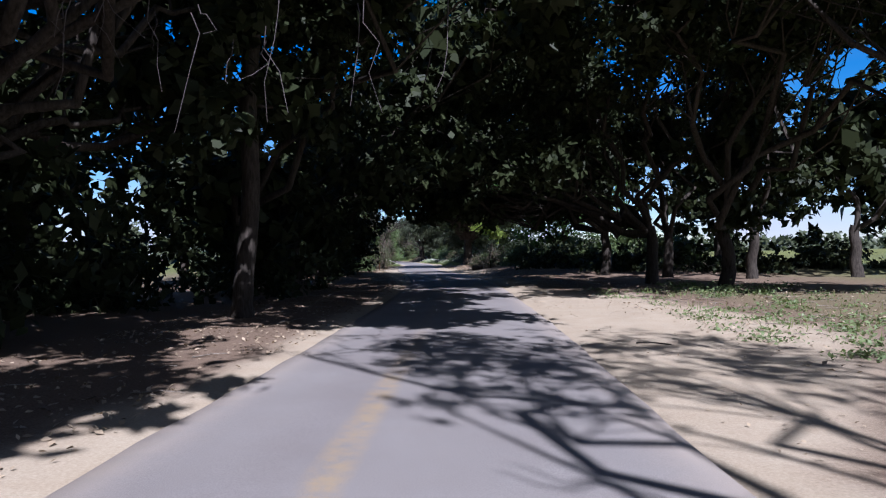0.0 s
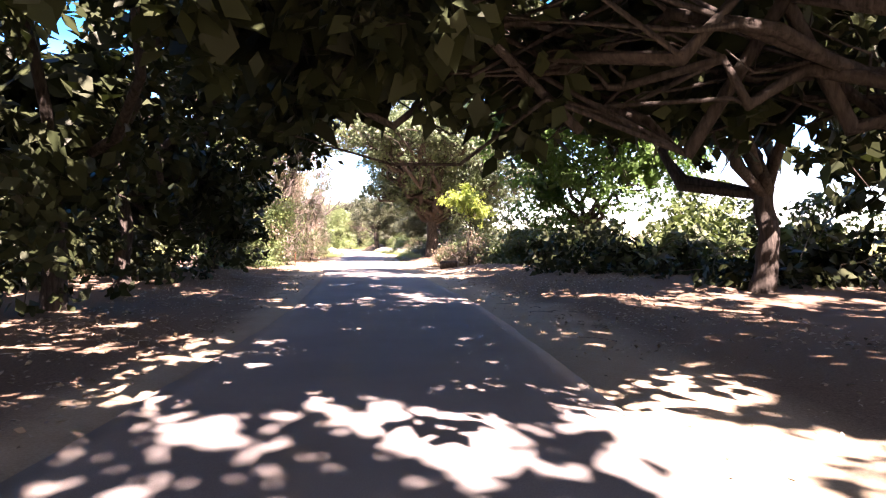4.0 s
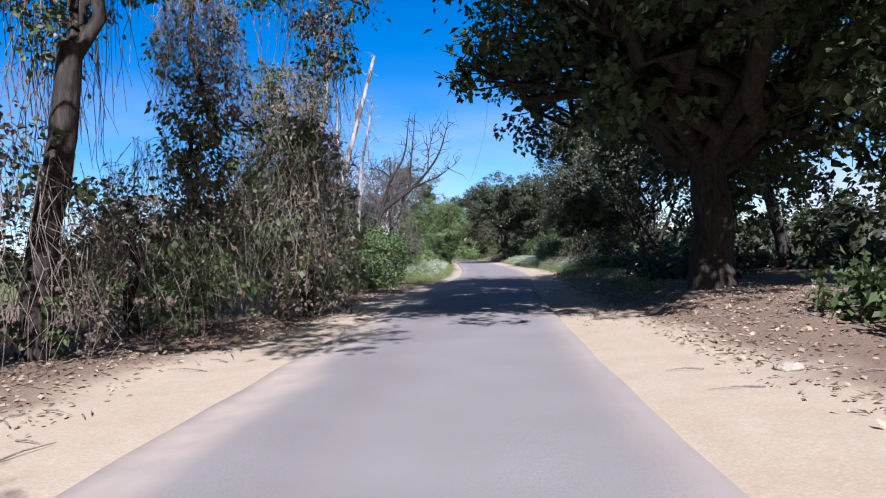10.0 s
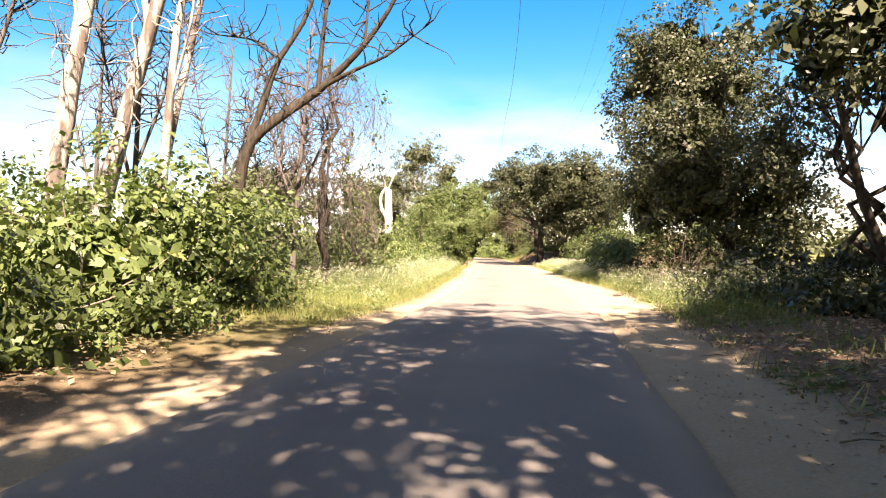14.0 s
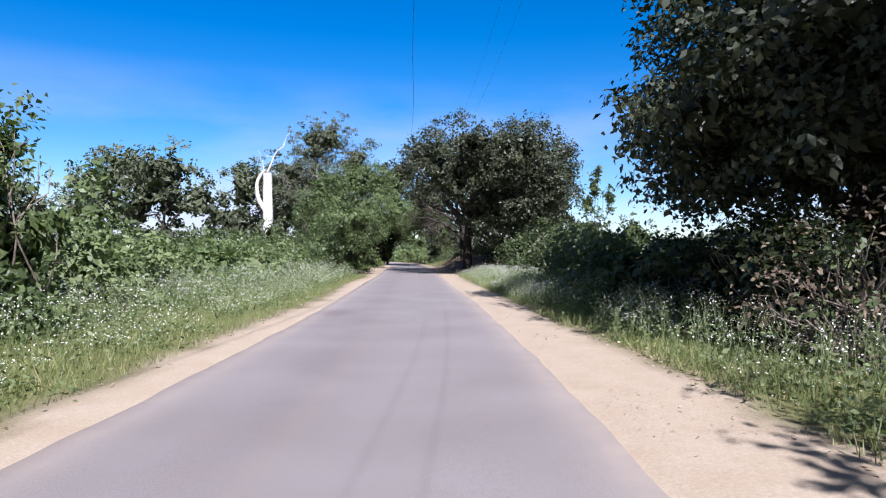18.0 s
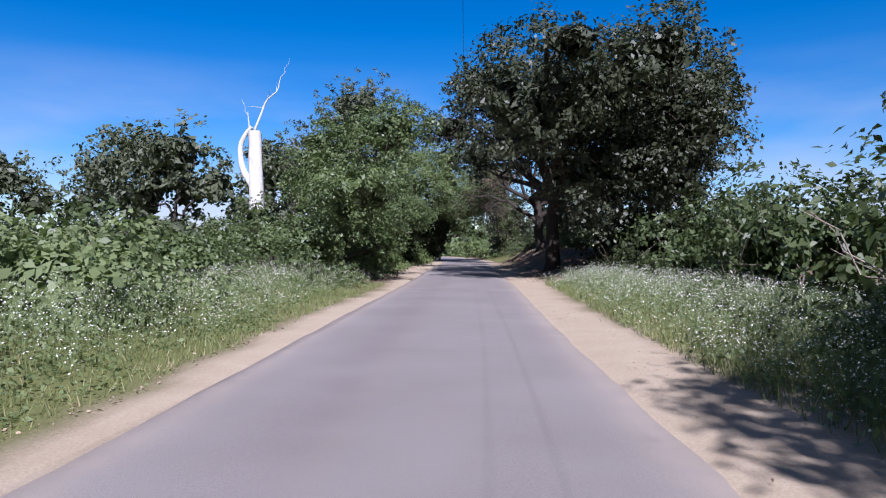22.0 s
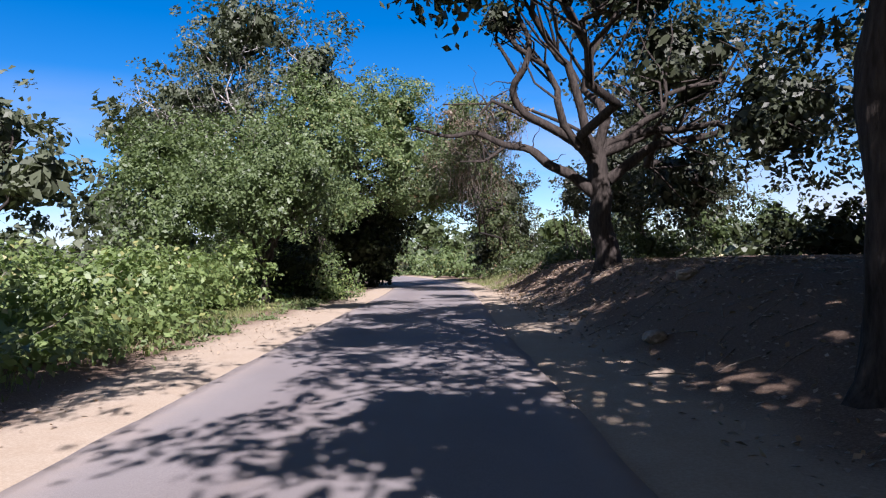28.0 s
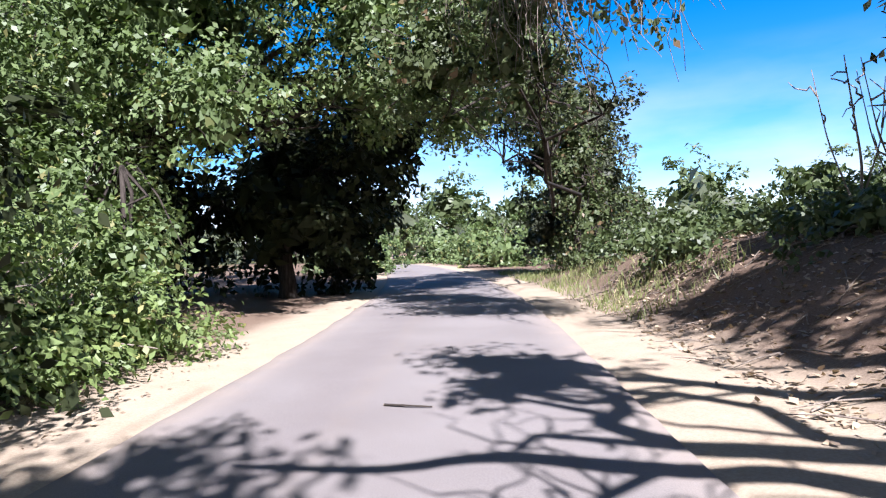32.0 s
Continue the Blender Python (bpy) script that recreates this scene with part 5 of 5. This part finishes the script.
make_tree("ivy_arch_tree", "tree smothered in ivy, arching over a dark hollow", (-24.0, 212.5), [(-24.0, 208.4, 3.8, 3.0, 3.0, 4.0), (-21.6, 208.6, 2.8, 1.6, 2.0, 2.8), (-20.4, 209.6, 8.0, 4.0, 3.6, 3.2), (-16.6, 212.6, 8.6, 3.0, 3.4, 2.8), (-13.9, 215.6, 8.6, 2.3, 3.0, 2.4), (-19.2, 209.6, 5.6, 1.9, 1.8, 1.5), (-26, 212, 7, 3.6, 4, 4.4), (-20.6, 212, 11.4, 3.3, 3.2, 2.4), (-16.9, 213.6, 10.9, 2.7, 3.0, 2.2), (-16.6, 212.8, 5.9, 1.9, 2.2, 1.5), (-15.0, 215.4, 6.2, 1.7, 2.4, 1.6), (-13.2, 216.4, 11.0, 2.2, 2.6, 1.8), (-18.7, 208.6, 4.7, 1.5, 1.5, 1.1), (-19.8, 206.6, 1.8, 1.1, 1.6, 1.8), (-18.4, 211, 9.8, 2.0, 2.2, 1.8)],
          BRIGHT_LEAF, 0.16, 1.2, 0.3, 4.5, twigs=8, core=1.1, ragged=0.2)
# backing added behind the arch, leaves near black to stand for the deep shade
make_tree("hollow_fill_tree", "leafy trees added to fill the arch hollow, coloured as its shade", (-21, 217.5), [(-20.8, 217.5, 3.2, 3.4, 3, 3.8), (-18, 221, 6.6, 2.6, 3.4, 2.8), (-22.5, 222, 5, 4, 4, 5), (-19.6, 219.4, 2.2, 1.5, 2.4, 2.6), (-25.5, 217, 3, 2.6, 3, 3.6), (-18.2, 218, 5.6, 2.2, 2.4, 2.2)], SHADED_LEAF, 0.3, 1.3, 0.3, 4, twigs=8, core=1.5)
make_tree("dry_arch_tree", "brownish tree hung with dry vines across the arch", (-10.8, 223), [(-12.6, 222, 7.6, 2.0, 2.6, 1.8), (-15.2, 224, 7.4, 2.2, 2.8, 1.6), (-10.6, 223.5, 5.2, 1.7, 2.2, 2.6), (-10.2, 224, 2.2, 1.6, 2.2, 2.2), (-14.2, 210, 5.7, 1.7, 1.8, 1.7), (-12.3, 209, 5.9, 1.5, 1.6, 1.7)], VINE_LEAF, 0.15, 1.1, 0.16, 3, twigs=16)
make_tree("arch_side_tree", "slim leafy trees closing the arch", (-10.6, 229), [(-11.6, 227, 5.0, 1.9, 2.4, 4.0), (-9.4, 228, 3.4, 2.0, 2.6, 3.0), (-12.0, 226, 8.6, 2.4, 2.6, 2.6), (-10.2, 225.5, 7.2, 2.0, 2.4, 2.8), (-12.9, 223.5, 10.2, 1.9, 2.4, 1.7), (-12.4, 227.5, 2.2, 1.6, 2.0, 2.0)], OAK_LEAF, 0.19, 1.2, 0.2, 3, twigs=12, core=1.3, ragged=0.35)
make_tree("tall_back_tree", "tall tree with a pale trunk behind the ivy", (-29.6, 217), [(-29.8, 217, 13.0, 3.8, 3.4, 3.0), (-27, 216, 10.5, 3.0, 2.6, 2.6), (-33, 218, 10.4, 3.4, 3, 3.4), (-30, 217, 16.5, 2.8, 2.6, 2.0)], GREY_LEAF, 0.2, 0.85, 0.32, 6.5, bark=PALE_BARK, twigs=14, core=0.4)
make_tree("bank_tree", "dark leafy tree behind the bank", (1.5, 187), [(0.2, 186, 7.4, 4.0, 4.6, 3.2), (3.5, 190, 6, 3.6, 4, 3.2)], OAK_LEAF, 0.21, 0.55, 0.3, 3.2, twigs=10)
# the lane oak's shade is painted into these leaves
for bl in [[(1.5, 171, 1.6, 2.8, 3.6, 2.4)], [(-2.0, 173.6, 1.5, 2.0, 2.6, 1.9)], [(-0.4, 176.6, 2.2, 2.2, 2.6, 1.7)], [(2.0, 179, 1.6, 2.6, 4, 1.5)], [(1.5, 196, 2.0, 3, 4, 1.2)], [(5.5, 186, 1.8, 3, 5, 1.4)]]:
    make_bush("shaded_bush", "bush below the oak, the oak's shade in its leaf colour", bl, SHADED_LEAF, 0.22, 0.9, "shaded bushes")
for bl in [[(-5.4, 208.5, 1.9, 1.8, 2.6, 0.9)], [(-6.6, 214, 1.5, 2.0, 3.0, 1.1)], [(-7.8, 221, 1.2, 2.0, 3.2, 1.1)], [(-3, 202, 2.0, 2, 2.4, 1.0)], [(-8.4, 212, 1.1, 1.5, 2.6, 0.9)], [(-9.4, 218, 0.9, 1.5, 2.6, 1.0)], [(-6.9, 206.8, 1.2, 1.3, 1.8, 0.7)], [(-8.6, 224, 1.0, 1.6, 2.6, 1.1)]]:
    make_bush("bank_bush", "low green bush on top of the bank", bl, GREEN_LEAF, 0.15, 0.85, "bank bushes")
for bl in [[(-25, 238, 1.2, 3, 4, 1.8)], [(-15.5, 244, 1.2, 3, 4, 1.6)], [(-29, 250, 2.2, 4, 4, 3)], [(-19, 256, 1.6, 3.4, 4, 2.2)], [(-10, 240, 1.2, 3, 4, 1.6)], [(-23, 266, 2.0, 6, 4, 3.2)], [(-14, 266, 2.0, 5, 4, 2.6)], [(-32, 262, 2.5, 5, 4, 3.6)]]:
    make_bush("far_bush", "sunlit green bush beyond the arch", bl, BRIGHT_LEAF, 0.3, 0.9, "bushes beyond the arch")
for x, y in [(-5.8, 205.2), (-6.4, 206.3), (-6.9, 206.9), (-6.1, 207.2)]:
    bare_tree("bare_sapling", "thin leafless sapling on the bank", [(x, y, 1.3), (x + 0.1, y, 2.6), (x - 0.1, y, 4.4)], 0.03, 0.008, [([(x, y, 1.8), (x - 0.4, y, 3), (x - 0.6, y, 4.2)], 0.018, 0.006), ([(x, y, 1.8), (x + 0.4, y, 3), (x + 0.5, y, 4.0)], 0.018, 0.006)], TWIG, 10, 0.7, "bare saplings on the bank")

# ---------------------------------------------------------------- small things beside the lane


def log_thing(name, label, category, path, r0, r1, material, sides=12):
    root = thing(name, (0, 0, 0), label, category)
    q = smooth_path(path, 10)
    part("wood", mesh("wood", *tube(q, np.linspace(r0, r1, 10), sides, 0.08, 5), material, True), root)
    for end, rr in ((q[0], r0), (q[-1], r1)):
        d = unit(q[-1] - q[0])
        part("cut_end", mesh("cut_end", *tube([end - 0.01 * d, end + 0.004 * d, end + 0.006 * d], [rr * 0.98, rr * 0.9, 0.002], sides), TWIG), root, "pale sawn end")


log_thing("cut_log", "short thick brown log lying beside the sand", "log", [(2.9, 66.9, 0.34), (3.4, 66.7, 0.36), (3.9, 66.6, 0.36)], 0.27, 0.25, BARK, 16)
log_thing("fallen_branch", "pale fallen branch on the leaf mould", "branch", [(1.7, 104.4, 0.12), (2.3, 105.0, 0.22), (2.9, 105.6, 0.3), (3.6, 106.6, 0.7)], 0.07, 0.04, PALE_BARK, 9)
log_thing("stick", "short dry stick on the sand", "stick", [(3.35, 11.9, 0.03), (3.6, 11.7, 0.05), (3.85, 11.6, 0.03)], 0.018, 0.01, BARK, 6)
log_thing("stick", "short dry stick on the asphalt edge", "stick", [(-13.5, 201.5, 0.06), (-13.2, 201.4, 0.07), (-13.0, 201.4, 0.06)], 0.014, 0.008, BARK, 6)
post = thing("rusty_post", (0, 0, 0), "thin rusty iron post beside the lane", "post")
part("shaft", mesh("shaft", *tube([(-7.1, 75.8, -0.1), (-7.1, 75.8, 0.5), (-7.08, 75.8, 1.1), (-7.08, 75.8, 1.12)], [0.045, 0.045, 0.045, 0.005], 8), RUST), post)
part("cap", mesh("cap", *tube([(-7.08, 75.8, 1.08), (-7.08, 75.8, 1.15), (-7.08, 75.8, 1.16)], [0.055, 0.05, 0.003], 8), PALE_BARK), post, "paler weathered cap")


def stone(x, y, s, label):
    rng = rng_next()
    bm = bmesh.new()
    bmesh.ops.create_icosphere(bm, subdivisions=3, radius=1)
    for v in bm.verts:
        k = 1 + 0.28 * noise.noise(v.co * 1.3 + Vector((x, y, 0))) + 0.08 * noise.noise(v.co * 4)
        v.co = Vector((v.co.x * s * 1.4, v.co.y * s, v.co.z * s * 0.6)) * k
    me = bpy.data.meshes.new("stone")
    bm.to_mesh(me)
    bm.free()
    me.materials.append(STONE)
    ob = new("stone", me)
    ob.location, ob.rotation_euler = (x, y, ground_at(x, y) + 0.25 * s), (0, 0.1, rng.uniform(0, 3))
    tagged(ob, label, "stone", "stones")


stone(3.2, 79.0, 0.2, "pale stone on the leaf mould")
stone(1.4, 80.5, 0.12, "small pale stone on the sand")
stone(-6.75, 159.9, 0.05, "small dark stone on the asphalt")
stone(-5.6, 186.0, 0.22, "pale stone half sunk in the bank")
stone(-6.8, 183.1, 0.2, "pale stone half sunk in the bank")

# ---------------------------------------------------------------- grass, flowers and fallen leaves


def spread(n, y0, y1, u0, u1, rng, patch=0.0, seed=1):
    """Places between two lines beside the lane, thinner here and there."""
    y, u = rng.uniform(y0, y1, n), rng.uniform(u0, u1, n)
    x = lane(y) + u
    if patch:
        keep = wave(x, y, 1.1, seed) + rng.uniform(-0.5, 0.5, n) > patch - 0.5
        x, y = x[keep], y[keep]
    return np.stack([x, y, height(x, y)], 1)


def blades(p, tall, wide, rng, lean=0.35):
    k = len(p)
    a = rng.uniform(0, 6.28, k)
    s = np.stack([np.cos(a), np.sin(a), 0 * a], 1) * (wide * rng.uniform(0.6, 1.4, k))[:, None]
    h = (tall * rng.uniform(0.5, 1.3, k))[:, None]
    tip = p + np.c_[rng.normal(0, lean, (k, 2)), np.ones(k)] * h
    v = np.stack([p - s, p + s, tip + 0.15 * s, tip - 0.15 * s], 1)
    return v.reshape(-1, 3), np.arange(4 * k).reshape(k, 4)


def stuff(name, pieces, material, label, category):
    tagged(new(name, mesh(name, *join(pieces), material)), label, category, kind="stuff")


rng = rng_next()
stuff("verge_grass", [
    blades(spread(26000, 111, 168, -6.2, -3.2, rng, 0.1, 5), 0.13, 0.007, rng),
    blades(spread(9000, 110, 128, -8.5, -3.6, rng), 0.2, 0.007, rng),
    blades(spread(9000, 112, 132, 4.1, 7.0, rng, 0.2, 6), 0.22, 0.007, rng),
    blades(spread(22000, 132, 168, 3.7, 7.5, rng, 0.1, 7), 0.24, 0.007, rng),
    blades(spread(6000, 208, 232, 3.6, 6.0, rng, 0.4, 8), 0.22, 0.012, rng),
    blades(spread(3000, 92, 114, 3.8, 6.0, rng, 0.5, 9), 0.25, 0.012, rng),
    blades(spread(2500, 178, 206, -6.0, -4.6, rng, 0.5, 11), 0.2, 0.012, rng),
    blades(spread(1200, 4, 30, 6.0, 14, rng, 0.6, 12), 0.2, 0.012, rng),
], GRASS, "green and straw-coloured grass on the verges", "grass")


def flower_plants(p, tall, rng, heads=9, leaves=6):
    """Branching weeds with small white four-petalled flowers at their tips: stems, leaves, petals."""
    st, lp, fp = [], [], []
    for q in p:
        beside = abs(q[0] - float(lane(q[1]))) - 3.5
        h = tall * rng.uniform(0.6, 1.25) * min(1.0, 0.35 + 0.4 * beside)
        lean = rng.normal(0, 0.12, 2)
        top = q + (lean[0] * h, lean[1] * h, h)
        st.append(np.stack([q, q + (0.008, 0, 0), top + (0.003, 0, 0), top]))
        t = rng.uniform(0.05, 0.8, leaves)[:, None]
        lp.append(q + (top - q) * t + rng.normal(0, 0.09, (leaves, 3)) * (1, 1, 0.4))
        f = top + rng.normal(0, 0.13, (heads, 3)) * (1, 1, 0.7)
        f[:, 2] = np.minimum(f[:, 2], q[2] + h * 1.1)
        fp.append(f)
        for e in f[:3]:
            m = q + (top - q) * 0.6
            st.append(np.stack([m, m + (0.006, 0, 0), e + (0.002, 0, 0), e]))
    st = np.concatenate(st)
    lp, fp = np.concatenate(lp), np.concatenate(fp)
    up = np.tile((0, 0, 1.0), (len(fp), 1)) + rng.normal(0, 0.5, (len(fp), 3))
    return ((st, np.arange(len(st)).reshape(-1, 4)), leaf_quads(lp, rng.normal(0, 1, lp.shape) + (0, 0, 0.6), 0.085, rng),
            leaf_quads(fp, up, 0.031, rng, 0))


sets = [flower_plants(*a) for a in [
    (spread(1300, 116, 134, -9.0, -3.8, rng, 0.25, 31), 0.65, rng), (spread(3000, 134, 168, -8.8, -3.9, rng, 0.15, 35), 0.7, rng), (spread(500, 114, 130, -9.0, -5.6, rng, 0.5, 32), 0.6, rng),
    (spread(1500, 113, 140, 4.2, 8.6, rng, 0.2, 33), 0.8, rng), (spread(3000, 138, 169, 3.8, 8.2, rng, 0.1, 34), 0.75, rng)]]
stuff("flower_stems", [s[0] for s in sets], WEED, "thin green stems of wild flowers", "wild flowers")
stuff("flower_leaves", [s[1] for s in sets], WEED, "small green leaves of wild flowers", "wild flowers")
stuff("flower_heads", [s[2] for s in sets], PETAL, "small white wild flowers in drifts", "wild flowers")


def weeds(p, rng, size, spreadout, n):
    q = np.repeat(p, n, 0) + rng.normal(0, 1, (len(p) * n, 3)) * (spreadout, spreadout, spreadout * 0.5)
    q[:, 2] = np.maximum(q[:, 2], height(q[:, 0], q[:, 1]) + 0.02)
    return leaf_quads(q, rng.normal(0, 0.6, q.shape) + (0, 0, 1), size, rng)


stuff("low_weeds", [weeds(spread(120, 6, 30, 5.4, 15, rng, 0.4, 41), rng, 0.1, 0.22, 60), weeds(spread(30, 25, 34, 9, 13, rng), rng, 0.12, 0.2, 60), weeds(spread(45, 7, 17, 5.4, 11, rng), rng, 0.09, 0.22, 60),
                    weeds(spread(620, 110, 168, -9.0, -3.5, rng, 0.3, 42), rng, 0.08, 0.2, 36), weeds(spread(200, 112, 140, 4.2, 7.5, rng, 0.3, 45), rng, 0.08, 0.2, 36), weeds(spread(120, 184, 208, -5.2, -4.2, rng, 0.3, 43), rng, 0.1, 0.16, 50),
                    weeds(spread(90, 96, 120, 4.0, 7, rng, 0.3, 44), rng, 0.09, 0.2, 50)], WEED, "low green weeds at the edges of the sand", "weeds")


def fallen(p, size, rng):
    q = p + (0, 0, 0.012)
    return leaf_quads(q, rng.normal(0, 0.35, q.shape) + (0, 0, 1), size, rng, 0)


stuff("fallen_leaves", [
    fallen(spread(7000, 2, 62, -7.5, -2.7, rng, 0.3, 51), 0.09, rng), fallen(spread(4000, 5, 34, 5.0, 15, rng, 0.4, 52), 0.1, rng),
    fallen(spread(7000, 36, 72, 3.2, 9, rng, 0.3, 53), 0.09, rng), fallen(spread(9500, 74, 112, 3.8, 8.5, rng, 0.15, 54), 0.1, rng),
    fallen(spread(8500, 64, 106, -7.2, -3.7, rng, 0.2, 55), 0.095, rng), fallen(spread(9000, 170, 214, 3.3, 10, rng, 0.25, 56), 0.09, rng),
    fallen(spread(2500, 116, 168, 3.9, 4.9, rng, 0.3, 61), 0.08, rng), fallen(spread(1500, 108, 168, -3.6, -3.0, rng, 0.4, 62), 0.06, rng), fallen(spread(6000, 184, 214, 3.6, 8, rng, 0.2, 63), 0.12, rng),
    fallen(spread(1500, 170, 205, -4.6, -3.0, rng, 0.5, 57), 0.07, rng), fallen(spread(3000, 84, 112, 2.6, 5, rng, 0.4, 64), 0.05, rng), fallen(spread(2200, 118, 168, 2.6, 4.4, rng, 0.6, 65), 0.035, rng),
    fallen(spread(1800, 0, 30, 2.8, 8, rng, 0.5, 66), 0.05, rng), fallen(spread(1500, 20, 60, 2.5, 5, rng, 0.4, 67), 0.06, rng), fallen(spread(900, 0, 214, -2.3, 2.3, rng, 0.7, 58), 0.05, rng)], LITTER, "dry brown and tan fallen leaves", "fallen leaves")

for x, y in [(-62, 300), (-50, 292), (-38, 300), (-27, 296), (-16, 302), (-4, 290), (8, 296), (21, 288), (34, 296)]:
    k = 0.85 + 0.3 * rng.uniform()
    make_tree("distant_tree", "round green tree beyond the end of the lane", (x, y), [(x, y, 6.8 * k, 6.5, 5, 4.4 * k), (x + 4, y + 3, 4.4, 6, 4, 4)], GREEN_LEAF, 0.62, 0.8, 0.3, 2.5, group="trees beyond the lane", twigs=4, clump=0.8)

# low woods all round, far off
pts = []
for k in range(260):
    a = rng.uniform(0.5, 2.7) if k < 200 else rng.uniform(2.7, 6.8)
    d = rng.uniform(170, 290)
    pts.append((-8 + d * math.cos(a), 90 + d * 1.1 * math.sin(a), 2.4, rng.uniform(6, 11), rng.uniform(5, 8), rng.uniform(2.6, 5.5)))
tagged(new("far_woods", mesh("far_woods", *crown(pts, 2.2, 0.7, rng, 1.5), GREY_LEAF)), "low grey-green woods around the fields", "woods", kind="stuff")


def litter_sticks(p, length, rng):
    out = []
    for q in p:
        a, L = rng.uniform(0, 6.28), length * rng.uniform(0.4, 1.4)
        e = q + (L * math.cos(a), L * math.sin(a), 0)
        e[2] = ground_at(e[0], e[1])
        out.append(tube([q + (0, 0, 0.015), (q + e) / 2 + (0, 0, 0.04), e + (0, 0, 0.02)], [0.011, 0.009, 0.004], 4))
    return join(out)


stuff("fallen_twigs", [litter_sticks(spread(420, 180, 216, 3.6, 8.5, rng), 0.6, rng), litter_sticks(spread(200, 36, 112, 3.4, 8, rng), 0.5, rng), litter_sticks(spread(160, 8, 100, -6.5, -3.2, rng), 0.5, rng),
                       litter_sticks(spread(120, 8, 30, 5, 12, rng), 0.5, rng)], TWIG, "dry twigs scattered on the leaf mould", "twigs")
